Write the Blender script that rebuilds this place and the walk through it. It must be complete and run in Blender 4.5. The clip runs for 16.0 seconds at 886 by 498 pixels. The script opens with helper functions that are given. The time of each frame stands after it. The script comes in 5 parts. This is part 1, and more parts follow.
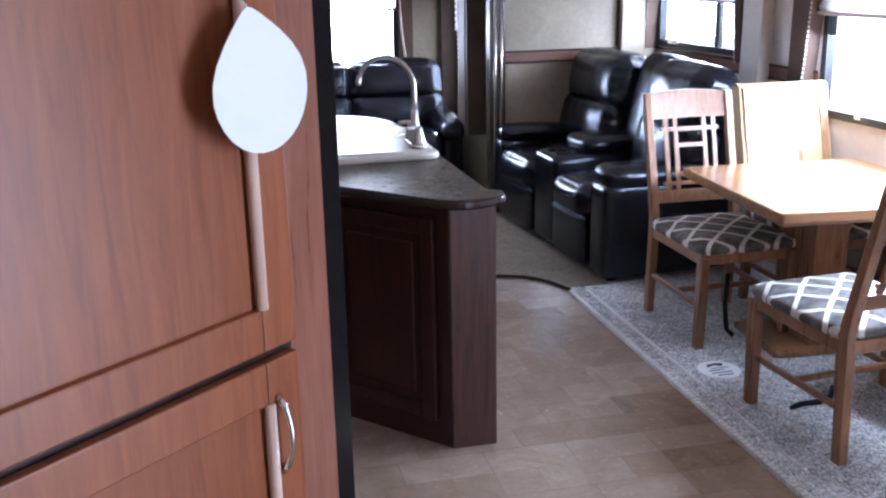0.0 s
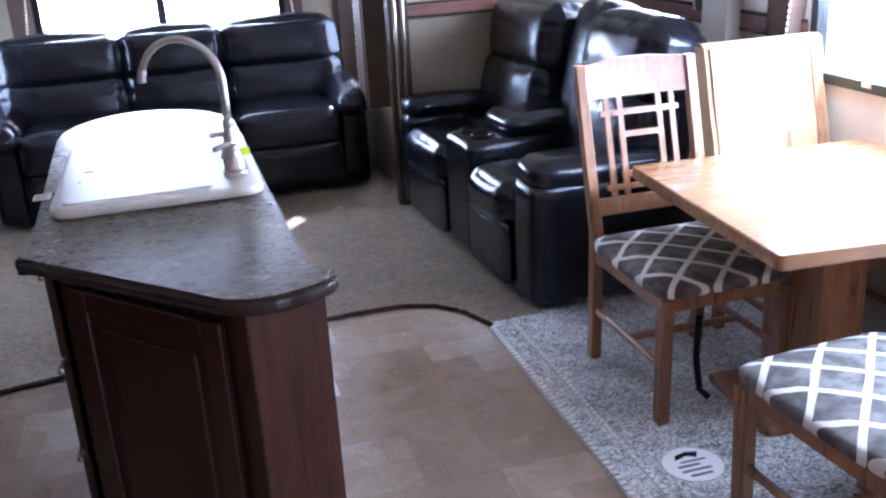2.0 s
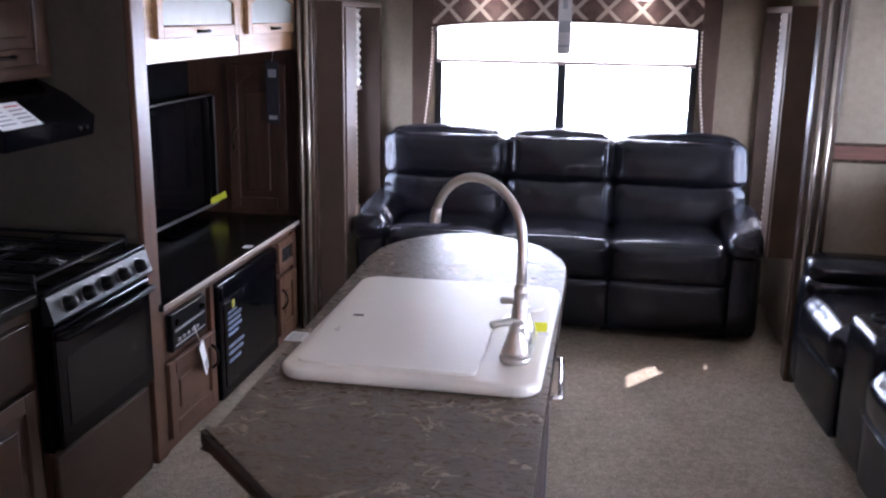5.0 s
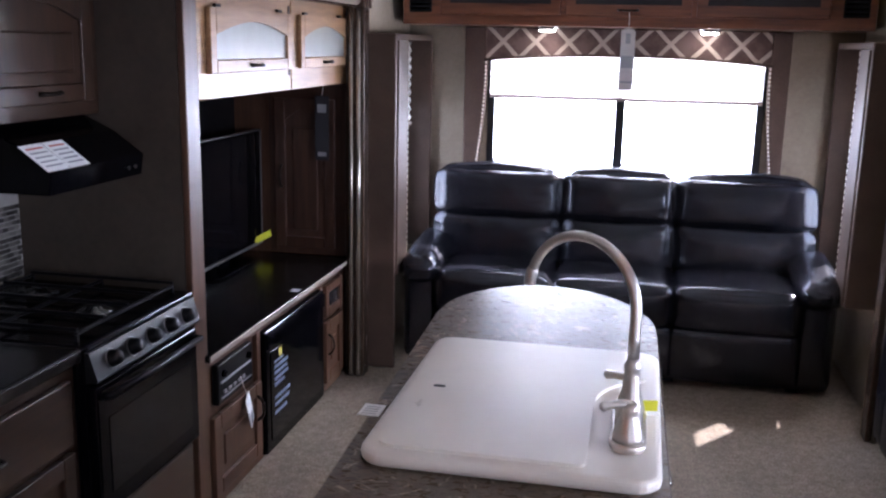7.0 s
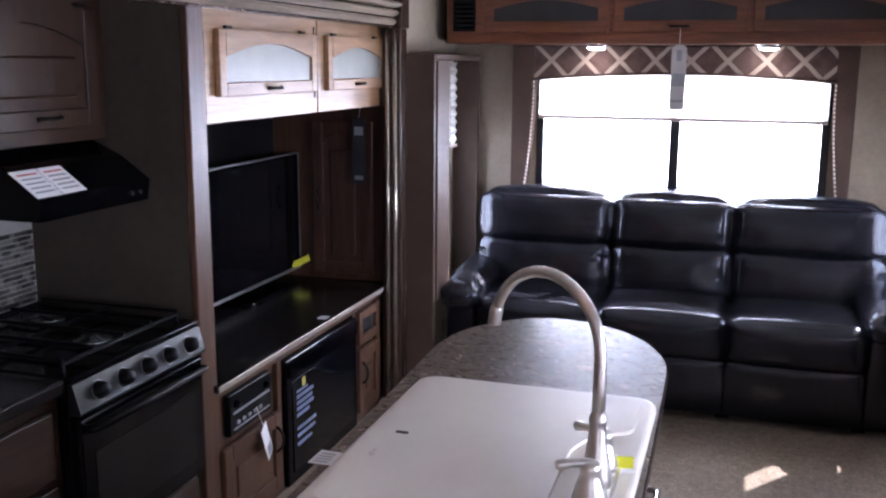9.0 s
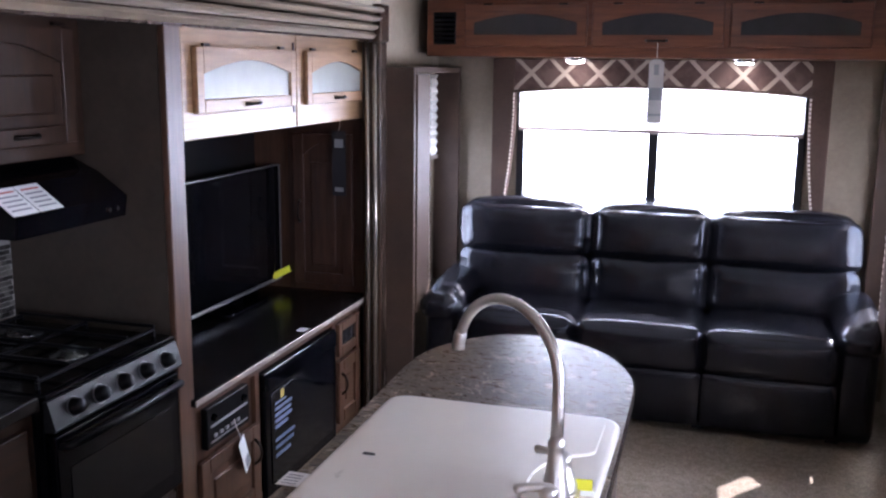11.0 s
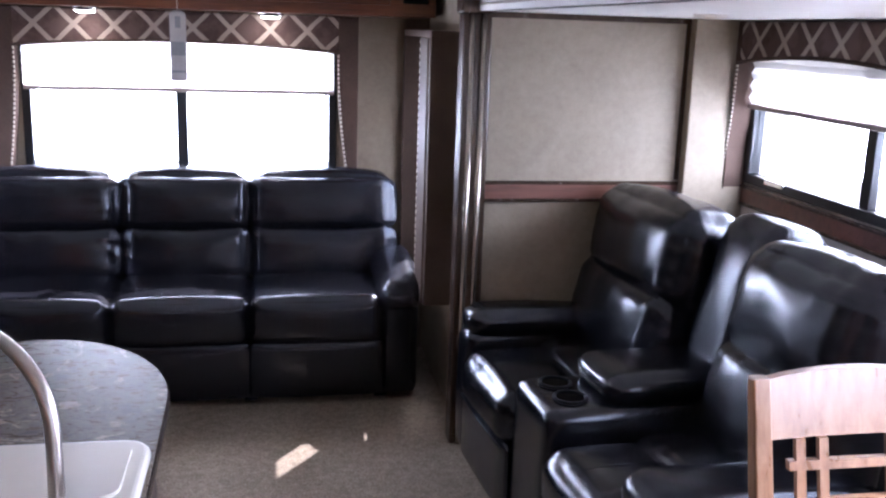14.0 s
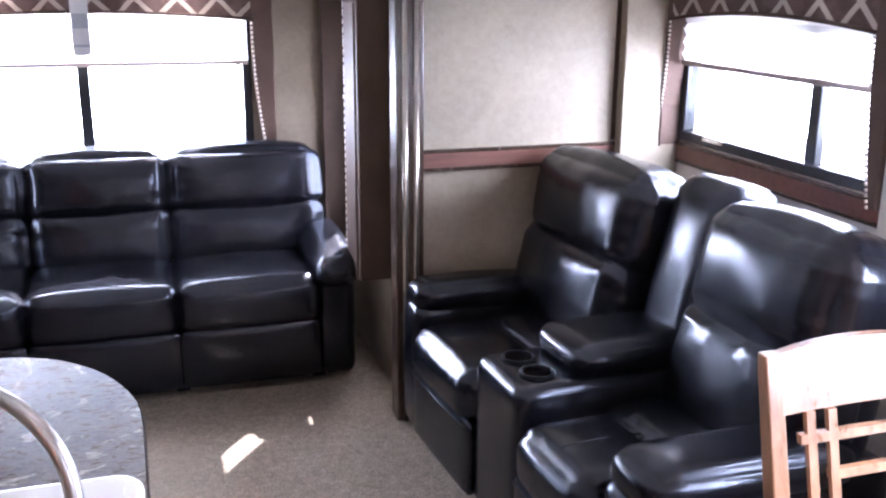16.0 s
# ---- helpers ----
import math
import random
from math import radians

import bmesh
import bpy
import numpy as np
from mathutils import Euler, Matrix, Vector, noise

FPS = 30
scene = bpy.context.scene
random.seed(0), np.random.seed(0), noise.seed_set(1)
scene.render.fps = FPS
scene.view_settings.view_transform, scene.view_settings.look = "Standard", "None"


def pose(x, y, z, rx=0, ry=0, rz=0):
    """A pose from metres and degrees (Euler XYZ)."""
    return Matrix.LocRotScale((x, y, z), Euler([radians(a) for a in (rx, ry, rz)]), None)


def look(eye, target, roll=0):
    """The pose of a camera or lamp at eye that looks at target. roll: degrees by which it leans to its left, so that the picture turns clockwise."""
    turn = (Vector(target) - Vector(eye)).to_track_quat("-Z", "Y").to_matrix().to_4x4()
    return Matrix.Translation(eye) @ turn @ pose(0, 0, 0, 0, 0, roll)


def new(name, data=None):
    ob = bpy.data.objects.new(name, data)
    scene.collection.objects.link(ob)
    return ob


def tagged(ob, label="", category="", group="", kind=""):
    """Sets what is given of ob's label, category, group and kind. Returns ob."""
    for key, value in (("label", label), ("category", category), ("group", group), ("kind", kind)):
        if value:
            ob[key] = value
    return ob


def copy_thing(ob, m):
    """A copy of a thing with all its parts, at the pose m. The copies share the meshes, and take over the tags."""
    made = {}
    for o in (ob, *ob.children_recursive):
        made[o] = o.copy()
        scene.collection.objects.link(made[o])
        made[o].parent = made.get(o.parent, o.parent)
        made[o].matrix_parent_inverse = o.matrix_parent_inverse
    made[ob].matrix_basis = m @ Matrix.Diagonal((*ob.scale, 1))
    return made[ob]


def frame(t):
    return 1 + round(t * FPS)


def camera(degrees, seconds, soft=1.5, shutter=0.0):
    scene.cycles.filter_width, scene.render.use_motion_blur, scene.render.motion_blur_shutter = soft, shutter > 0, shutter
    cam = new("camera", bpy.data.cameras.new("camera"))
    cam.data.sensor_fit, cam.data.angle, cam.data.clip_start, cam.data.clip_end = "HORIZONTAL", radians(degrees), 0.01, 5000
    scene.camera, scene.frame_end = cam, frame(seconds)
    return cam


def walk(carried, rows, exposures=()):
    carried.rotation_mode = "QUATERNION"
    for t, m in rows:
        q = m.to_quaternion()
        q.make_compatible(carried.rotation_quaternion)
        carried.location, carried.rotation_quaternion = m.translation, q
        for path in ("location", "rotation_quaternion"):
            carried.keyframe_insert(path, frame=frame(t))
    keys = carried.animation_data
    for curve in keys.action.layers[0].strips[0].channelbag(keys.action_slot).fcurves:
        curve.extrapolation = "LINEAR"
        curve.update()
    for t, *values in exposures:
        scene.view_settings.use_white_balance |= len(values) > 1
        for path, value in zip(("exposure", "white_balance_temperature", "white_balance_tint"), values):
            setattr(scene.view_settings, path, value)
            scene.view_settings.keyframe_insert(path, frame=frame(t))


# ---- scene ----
cam = camera(50.0, 16.0, 2.3)
PATH = [
    (0, (1.644, -0.492, 1.634), (2.07, 1.381, 1.077), -1.1),
    (0.5, (1.712, -0.196, 1.654), (2.365, 1.618, 1.123), -0.1),
    (1, (1.9, 0.08, 1.643), (2.6, 1.868, 1.081), -0.7),
    (1.5, (2.091, 0.387, 1.639), (2.718, 2.176, 1.004), -2.2),
    (2, (2.282, 0.703, 1.616), (2.77, 2.518, 0.931), -3.4),
    (2.5, (2.472, 0.996, 1.584), (2.764, 2.863, 0.931), -3.7),
    (3, (2.643, 1.213, 1.601), (2.706, 3.125, 1.018), -2.3),
    (3.5, (2.657, 1.32, 1.613), (2.565, 3.247, 1.084), -0.3),
    (4, (2.641, 1.338, 1.65), (2.431, 3.26, 1.137), 0.6),
    (4.5, (2.617, 1.367, 1.653), (2.324, 3.281, 1.154), 0.7),
    (7, (2.394, 1.618, 1.662), (1.997, 3.532, 1.237), 1.2),
    (7.5, (2.395, 1.688, 1.648), (1.969, 3.6, 1.24), 1.3),
    (8, (2.468, 1.736, 1.667), (1.989, 3.635, 1.261), 1.2),
    (8.5, (2.571, 1.8, 1.666), (2.02, 3.682, 1.269), 0.8),
    (9, (2.596, 1.833, 1.659), (2.012, 3.706, 1.274), 0.4),
    (11.5, (2.65, 1.806, 1.72), (2.11, 3.695, 1.343), 0.9),
    (12, (2.642, 1.792, 1.736), (2.253, 3.717, 1.362), 1.4),
    (12.5, (2.627, 1.868, 1.775), (2.462, 3.82, 1.369), 1.6),
    (13, (2.643, 1.924, 1.736), (2.762, 3.877, 1.324), 2.5),
    (13.5, (2.645, 2.035, 1.72), (2.974, 3.961, 1.292), 2.7),
    (14, (2.675, 2.119, 1.71), (3.036, 4.033, 1.258), 1.9),
    (14.5, (2.684, 2.206, 1.706), (3.058, 4.112, 1.229), 1.0),
    (15, (2.658, 2.274, 1.709), (3.082, 4.163, 1.208), 0.6),
    (15.5, (2.562, 2.296, 1.732), (3.077, 4.156, 1.203), 0.6),
    (16, (2.505, 2.301, 1.744), (3.088, 4.137, 1.205), 0.4),
]
EXPOSURES = [(0.0, 2.05, 5300, 17), (1.0, 2.03, 5100, 18), (2.5, 2.25, 5200, 20), (3.5, 2.2, 5650, 22), (7.0, 1.84, 5750, 24), (9.0, 1.88, 5750, 24), (11.5, 2.02, 5700, 24), (12.0, 2.16, 5700, 24), (13.0, 1.78, 5700, 24), (13.5, 1.72, 5650, 24), (14.0, 1.86, 5650, 24), (15.0, 2.18, 5600, 24), (16.0, 2.68, 5600, 24)]
walk(cam, [(t, look(eye, target, roll)) for t, eye, target, roll in PATH], EXPOSURES)

# ---- world and light ----
world = bpy.data.worlds.new("sky")
scene.world = world
world.use_nodes = True
wn = world.node_tree.nodes
sky = wn.new("ShaderNodeTexSky")
sky.sky_type, sky.sun_disc = "NISHITA", False
SUN_EL, SUN_AZ = 44.0, 36.9
sky.sun_elevation, sky.sun_rotation = radians(SUN_EL), radians(SUN_AZ)
world.node_tree.links.new(sky.outputs[0], wn["Background"].inputs[0])
wn["Background"].inputs[1].default_value = 0.15
sun_data = bpy.data.lights.new("sun", "SUN")
sun_data.energy, sun_data.angle, sun_data.color = 5.0, radians(0.5), (1.0, 0.95, 0.88)
sun = new("sun", sun_data)
sa, se = radians(SUN_AZ), radians(SUN_EL)
sun.matrix_world = look((0, 0, 0), (-math.sin(sa) * math.cos(se), -math.cos(sa) * math.cos(se), -math.sin(se)))


def window_light(name, m, w, h, power, color=(0.84, 0.92, 1.0)):
    d = bpy.data.lights.new(name, "AREA")
    d.shape, d.size, d.size_y, d.energy, d.color = "RECTANGLE", w, h, power, color
    ob = new(name, d)
    ob.matrix_world = m
    return ob


window_light("sky_light_rear", look((2.26, 7.12, 1.3), (2.26, 5.6, 0.75)), 1.4, 0.65, 21)
window_light("sky_light_slide_rear", look((4.74, 5.1, 1.38), (3.5, 5.1, 0.6)), 1.0, 0.42, 8)
window_light("sky_light_dinette", look((4.74, 2.95, 1.25), (4.36, 2.95, 0.40)), 1.7, 0.65, 30)
window_light("sky_light_side_left", look((0.97, 6.58, 0.95), (1.9, 6.5, 0.7)), 0.44, 0.60, 1.8)
window_light("sky_light_side_right", look((3.58, 6.58, 0.95), (2.6, 6.5, 0.7)), 0.44, 0.60, 1.5)
window_light("sky_light_entry_door", look((3.60, -0.40, 1.0), (1.6, -0.1, 1.0)), 0.66, 1.85, 13)

# ---- materials ----


def mat(name, color=(0.5, 0.5, 0.5), rough=0.5, metal=0.0, spec=0.5):
    m = bpy.data.materials.new(name)
    m.use_nodes = True
    b = m.node_tree.nodes["Principled BSDF"]
    b.inputs["Base Color"].default_value = (*color, 1)
    b.inputs["Roughness"].default_value = rough
    b.inputs["Metallic"].default_value = metal
    b.inputs["Specular IOR Level"].default_value = spec
    return m


def node(m, kind, **inputs):
    n = m.node_tree.nodes.new(kind)
    for k, v in inputs.items():
        n.inputs[k.replace("_", " ")].default_value = v
    return n


def link(m, a, b):
    m.node_tree.links.new(a, b)


def coords(m, scale=(1, 1, 1), rot=(0, 0, 0)):
    tc = node(m, "ShaderNodeTexCoord")
    mp = node(m, "ShaderNodeMapping")
    mp.inputs["Scale"].default_value = scale
    mp.inputs["Rotation"].default_value = [radians(a) for a in rot]
    link(m, tc.outputs["Object"], mp.inputs[0])
    return mp.outputs[0]


def ramp(m, fac, stops):
    r = node(m, "ShaderNodeValToRGB")
    e = r.color_ramp.elements
    e[0].position, e[0].color = stops[0][0], (*stops[0][1], 1)
    e[1].position, e[1].color = stops[-1][0], (*stops[-1][1], 1)
    for p, c in stops[1:-1]:
        k = e.new(p)
        k.color = (*c, 1)
    link(m, fac, r.inputs[0])
    return r.outputs[0]


def mix(m, fac, a, b, blend="MIX"):
    n = node(m, "ShaderNodeMix")
    n.data_type, n.blend_type = "RGBA", blend
    for s, v in ((n.inputs[0], fac), (n.inputs[6], a), (n.inputs[7], b)):
        if hasattr(v, "is_linked"):
            link(m, v, s)
        else:
            s.default_value = v if isinstance(v, (int, float)) else (*v, 1)
    return n.outputs[2]


def math_node(m, op, a, b=0.0, c=0.0):
    n = node(m, "ShaderNodeMath")
    n.operation = op
    for s, v in zip(n.inputs, (a, b, c)):
        if hasattr(v, "is_linked"):
            link(m, v, s)
        else:
            s.default_value = v
    return n.outputs[0]


def tint_by_object(m, color, amount):
    oi = node(m, "ShaderNodeObjectInfo")
    v = math_node(m, "MULTIPLY_ADD", oi.outputs["Random"], amount, 1 - amount / 2)
    h = node(m, "ShaderNodeHueSaturation")
    link(m, v, h.inputs["Value"])
    link(m, color, h.inputs["Color"])
    return h.outputs[0]


def bsdf(m):
    return m.node_tree.nodes["Principled BSDF"]


def set_color(m, c):
    link(m, c, bsdf(m).inputs["Base Color"])


def bump(m, h, strength, dist=0.002):
    b = node(m, "ShaderNodeBump", Strength=strength, Distance=dist)
    link(m, h, b.inputs["Height"])
    link(m, b.outputs[0], bsdf(m).inputs["Normal"])


def noise_tex(m, vec, scale, detail=4.0, rough=0.55, dist=0.0):
    n = node(m, "ShaderNodeTexNoise", Scale=scale, Detail=detail, Roughness=rough, Distortion=dist)
    link(m, vec, n.inputs["Vector"])
    return n.outputs["Fac"]


def wood(name, dark, mid, light, rough=0.35, axis="z", tint=0.12):
    """Stained wood with long grain along one axis and cloudy stain."""
    m = mat(name, mid, rough)
    s = {"x": (1.2, 14, 14), "y": (14, 1.2, 14), "z": (14, 14, 1.2)}[axis]
    v = coords(m, s)
    g = noise_tex(m, v, 3.0, 8, 0.65, 0.6)
    c = ramp(m, g, [(0.3, dark), (0.52, mid), (0.75, light)])
    cloud = noise_tex(m, coords(m), 2.6, 3)
    c = mix(m, math_node(m, "MULTIPLY", cloud, 0.35), c, dark)
    set_color(m, tint_by_object(m, c, tint))
    r = math_node(m, "MULTIPLY_ADD", g, 0.2, rough - 0.1)
    link(m, r, bsdf(m).inputs["Roughness"])
    bump(m, g, 0.12, 0.0015)
    return m


CHERRY = dict(dark=(0.075, 0.022, 0.010), mid=(0.17, 0.055, 0.022), light=(0.26, 0.095, 0.038))
M_CHERRY_X = wood("cherry_wood_across", **CHERRY, axis="x")
M_PANTRY = wood("amber_cherry_wood", (0.19, 0.052, 0.015), (0.28, 0.080, 0.023), (0.35, 0.112, 0.036), 0.4)
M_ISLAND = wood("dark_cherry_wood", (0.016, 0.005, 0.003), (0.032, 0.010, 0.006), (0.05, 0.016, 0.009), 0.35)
M_WALNUT = wood("brown_cabinet_wood", (0.055, 0.025, 0.014), (0.10, 0.047, 0.026), (0.15, 0.075, 0.042), 0.4)
M_WALNUT_Y = wood("brown_cabinet_wood_lengthwise", (0.055, 0.025, 0.014), (0.10, 0.047, 0.026), (0.15, 0.075, 0.042), 0.4, "y")
M_OAK = wood("honey_chair_wood", (0.17, 0.078, 0.036), (0.28, 0.138, 0.068), (0.37, 0.20, 0.105), 0.3)
M_TABLE = wood("honey_table_wood", (0.19, 0.092, 0.040), (0.28, 0.142, 0.062), (0.37, 0.20, 0.095), 0.22, "x")
M_TABLE.node_tree.nodes["Principled BSDF"].inputs["Coat Weight"].default_value = 0.5
M_TABLE.node_tree.nodes["Principled BSDF"].inputs["Coat Roughness"].default_value = 0.22
# cabinet wood lightened: daylight on the upper fronts is put into the colour
M_UPPER_LIT = wood("lit_cabinet_wood", (0.22, 0.118, 0.054), (0.36, 0.205, 0.098), (0.46, 0.285, 0.15), 0.35, "y")
# brown cabinet wood darkened to carry the shade of the kitchen side
M_WALNUT_SHADED = wood("shaded_cabinet_wood", (0.024, 0.011, 0.006), (0.044, 0.021, 0.011), (0.068, 0.034, 0.018), 0.4)
M_WALNUT_SHADED_Y = wood("shaded_cabinet_wood_lengthwise", (0.024, 0.011, 0.006), (0.044, 0.021, 0.011), (0.068, 0.034, 0.018), 0.4, "y")
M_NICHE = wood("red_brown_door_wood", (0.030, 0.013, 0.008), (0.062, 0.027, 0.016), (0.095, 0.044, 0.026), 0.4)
M_POST = wood("dark_trim_wood", (0.03, 0.017, 0.011), (0.058, 0.034, 0.022), (0.085, 0.052, 0.035), 0.25)


def leather():
    m = mat("black_leather", (0.008, 0.008, 0.010), 0.25, spec=0.62)
    v = coords(m)
    n = noise_tex(m, v, 5, 1.0, 0.4)
    crease = noise_tex(m, coords(m, (1.0, 1.0, 0.45)), 26, 1.0, 0.4)
    set_color(m, ramp(m, n, [(0.3, (0.005, 0.005, 0.007)), (0.8, (0.009, 0.009, 0.013))]))
    bsdf(m).inputs["Specular Tint"].default_value = (0.86, 0.89, 1.0, 1)
    link(m, math_node(m, "MULTIPLY_ADD", n, 0.10, 0.19), bsdf(m).inputs["Roughness"])
    bump(m, crease, 0.10, 0.006)
    return m


M_LEATHER = leather()


def wallpaper(name, a, b):
    m = mat(name, a, 0.6)
    v = coords(m)
    n1 = noise_tex(m, v, 4.5, 6, 0.65, 0.8)
    n2 = noise_tex(m, v, 38, 4, 0.6)
    f = math_node(m, "MULTIPLY_ADD", n2, 0.4, math_node(m, "MULTIPLY", n1, 0.6))
    set_color(m, ramp(m, f, [(0.35, a), (0.65, b)]))
    bump(m, n2, 0.15, 0.001)
    return m


M_WALLPAPER = wallpaper("taupe_wallpaper", (0.245, 0.198, 0.142), (0.33, 0.270, 0.198))
M_CREAM = wallpaper("cream_wall_board", (0.55, 0.48, 0.36), (0.62, 0.55, 0.42))
M_CEIL = wallpaper("white_ceiling_vinyl", (0.72, 0.70, 0.66), (0.78, 0.76, 0.72))
M_PALE = wallpaper("pale_wall_board", (0.52, 0.47, 0.42), (0.60, 0.55, 0.50))


def carpet(name, a, b, c, tuft=130, spread=0.12):
    m = mat(name, a, 0.95, spec=0.1)
    v = coords(m)
    n1 = noise_tex(m, v, 3, 4)
    n2 = noise_tex(m, v, tuft, 3, 0.7)
    n3 = noise_tex(m, v, 34, 4, 0.7)
    f = math_node(m, "MULTIPLY_ADD", n2, 0.55, math_node(m, "MULTIPLY_ADD", n3, 0.3, math_node(m, "MULTIPLY", n1, 0.15)))
    set_color(m, ramp(m, f, [(0.5 - spread, a), (0.5, b), (0.5 + spread, c)]))
    bump(m, f, 0.9, 0.012)
    return m


M_CARPET = carpet("beige_carpet", (0.145, 0.114, 0.083), (0.245, 0.20, 0.15), (0.36, 0.30, 0.235))
# carpet made paler and greyer, holding the light from the dinette window
M_CARPET_SLIDE = carpet("window_lit_speckled_carpet", (0.14, 0.14, 0.14), (0.47, 0.47, 0.47), (0.82, 0.82, 0.815), 95, 0.09)


def vinyl():
    """Printed stone blocks of uneven tone in staggered rows, with cloudy staining."""
    m = mat("stone_look_vinyl", (0.2, 0.14, 0.1), 0.32)
    v = coords(m)
    tones = []
    for w, h, off in ((0.305, 0.1525, 0.5), (0.61, 0.305, 0.37)):
        br = node(m, "ShaderNodeTexBrick", Scale=1.0, Mortar_Size=0.0016, Mortar_Smooth=0.6, Brick_Width=w, Row_Height=h)
        br.offset = off
        br.inputs["Color1"].default_value, br.inputs["Color2"].default_value = (0, 0, 0, 1), (1, 1, 1, 1)
        br.inputs["Mortar"].default_value = (0.2, 0.2, 0.2, 1)
        link(m, v, br.inputs["Vector"])
        tones.append(br)
    n1 = noise_tex(m, v, 5, 6, 0.65, 1.2)
    n2 = noise_tex(m, v, 45, 4, 0.6)
    tone = math_node(m, "MULTIPLY_ADD", tones[0].outputs["Color"], 0.24, math_node(m, "MULTIPLY", tones[1].outputs["Color"], 0.16))
    f = math_node(m, "ADD", tone, math_node(m, "MULTIPLY_ADD", n1, 0.55, math_node(m, "MULTIPLY", n2, 0.17)))
    c = ramp(m, f, [(0.25, (0.15, 0.10, 0.068)), (0.42, (0.27, 0.19, 0.132)), (0.62, (0.35, 0.265, 0.195)), (0.88, (0.47, 0.40, 0.33))])
    set_color(m, mix(m, math_node(m, "MULTIPLY", tones[0].outputs["Fac"], 0.22), c, (0.13, 0.09, 0.065)))
    link(m, math_node(m, "MULTIPLY_ADD", n2, 0.2, 0.14), bsdf(m).inputs["Roughness"])
    bump(m, n2, 0.15, 0.001)
    return m


M_VINYL = vinyl()


def laminate():
    m = mat("brown_stone_laminate", (0.1, 0.075, 0.055), 0.25, spec=0.2)
    v = coords(m)
    n1 = noise_tex(m, v, 9, 6, 0.65, 1.6)
    c = ramp(m, n1, [(0.3, (0.06, 0.043, 0.028)), (0.62, (0.112, 0.082, 0.056))])
    pale = noise_tex(m, coords(m, (1.0, 2.2, 1), (0, 0, -20)), 55, 3, 0.6, 0.8)
    c = mix(m, math_node(m, "MULTIPLY", math_node(m, "GREATER_THAN", pale, 0.60), 0.25), c, (0.22, 0.17, 0.12))
    vein = noise_tex(m, v, 6, 3, 0.5, 2.5)
    near = math_node(m, "SUBTRACT", 1.0, math_node(m, "MULTIPLY", math_node(m, "ABSOLUTE", math_node(m, "SUBTRACT", vein, 0.5)), 32.0))
    breaks = math_node(m, "GREATER_THAN", noise_tex(m, v, 13, 2), 0.55)
    near = math_node(m, "MULTIPLY", math_node(m, "MAXIMUM", near, 0.0), breaks)
    c = mix(m, math_node(m, "MULTIPLY", near, 0.75), c, (0.40, 0.32, 0.25))
    fl = noise_tex(m, coords(m, (1.0, 2.4, 1), (0, 0, 12)), 38, 3, 0.55, 0.8)
    edge = math_node(m, "MULTIPLY_ADD", fl, 16.0, -9.3)
    edge = math_node(m, "MINIMUM", math_node(m, "MAXIMUM", edge, 0.0), 0.85)
    c = mix(m, edge, c, (0.032, 0.022, 0.017))
    set_color(m, c)
    link(m, math_node(m, "MULTIPLY_ADD", fl, 0.25, 0.17), bsdf(m).inputs["Roughness"])
    return m


M_LAMINATE = laminate()
M_LAM_EDGE = mat("dark_laminate_edge", (0.03, 0.02, 0.017), 0.22)


def lattice(name, base, base2, line, pitch, width, shift=0.0, axes="xy"):
    """Fabric with a diagonal lattice of light bands over a dark ground."""
    m = mat(name, base, 0.8, spec=0.2)
    v = coords(m)
    sx = node(m, "ShaderNodeSeparateXYZ")
    link(m, v, sx.inputs[0])
    a, b = sx.outputs[axes[0].upper()], sx.outputs[axes[1].upper()]
    warp = math_node(m, "MULTIPLY", noise_tex(m, v, 7, 2), 0.02)
    lines = None
    b = math_node(m, "SUBTRACT", b, shift)
    for s in (1.0, -1.0):
        d = math_node(m, "MULTIPLY_ADD", b, s, math_node(m, "ADD", a, warp))
        p = math_node(m, "PINGPONG", d, pitch / 2)
        k = math_node(m, "LESS_THAN", p, width / 2)
        lines = k if lines is None else math_node(m, "MAXIMUM", lines, k)
    n = noise_tex(m, v, 160, 3)
    ground = ramp(m, noise_tex(m, v, 14, 3), [(0.42, base), (0.58, base2)])
    c = mix(m, lines, ground, line)
    c = mix(m, math_node(m, "MULTIPLY", n, 0.25), c, base)
    set_color(m, c)
    bump(m, n, 0.4, 0.002)
    return m


M_SEAT = lattice("diamond_seat_fabric", (0.09, 0.085, 0.08), (0.20, 0.19, 0.18), (0.78, 0.76, 0.73), 0.165, 0.026)
M_VALANCE_X = lattice("lattice_valance_fabric", (0.085, 0.052, 0.045), (0.12, 0.08, 0.07), (0.42, 0.35, 0.29), 0.18, 0.03, 0.055, axes="xz")
M_VALANCE_Y = lattice("lattice_valance_fabric_side", (0.085, 0.052, 0.045), (0.12, 0.08, 0.07), (0.42, 0.35, 0.29), 0.18, 0.03, 0.08, axes="yz")


def fabric(name, c, rough=0.85):
    m = mat(name, c, rough, spec=0.2)
    n = noise_tex(m, coords(m), 180, 3)
    n2 = noise_tex(m, coords(m), 6, 3)
    f = math_node(m, "MULTIPLY_ADD", n, 0.5, math_node(m, "MULTIPLY", n2, 0.5))
    set_color(m, ramp(m, f, [(0.3, tuple(0.75 * k for k in c)), (0.7, tuple(1.2 * k for k in c))]))
    bump(m, n, 0.3, 0.001)
    return m


M_BROWN_FABRIC = fabric("brown_drape_fabric", (0.09, 0.058, 0.045))
M_CORNICE = fabric("brown_cornice_board", (0.085, 0.056, 0.042), 0.5)


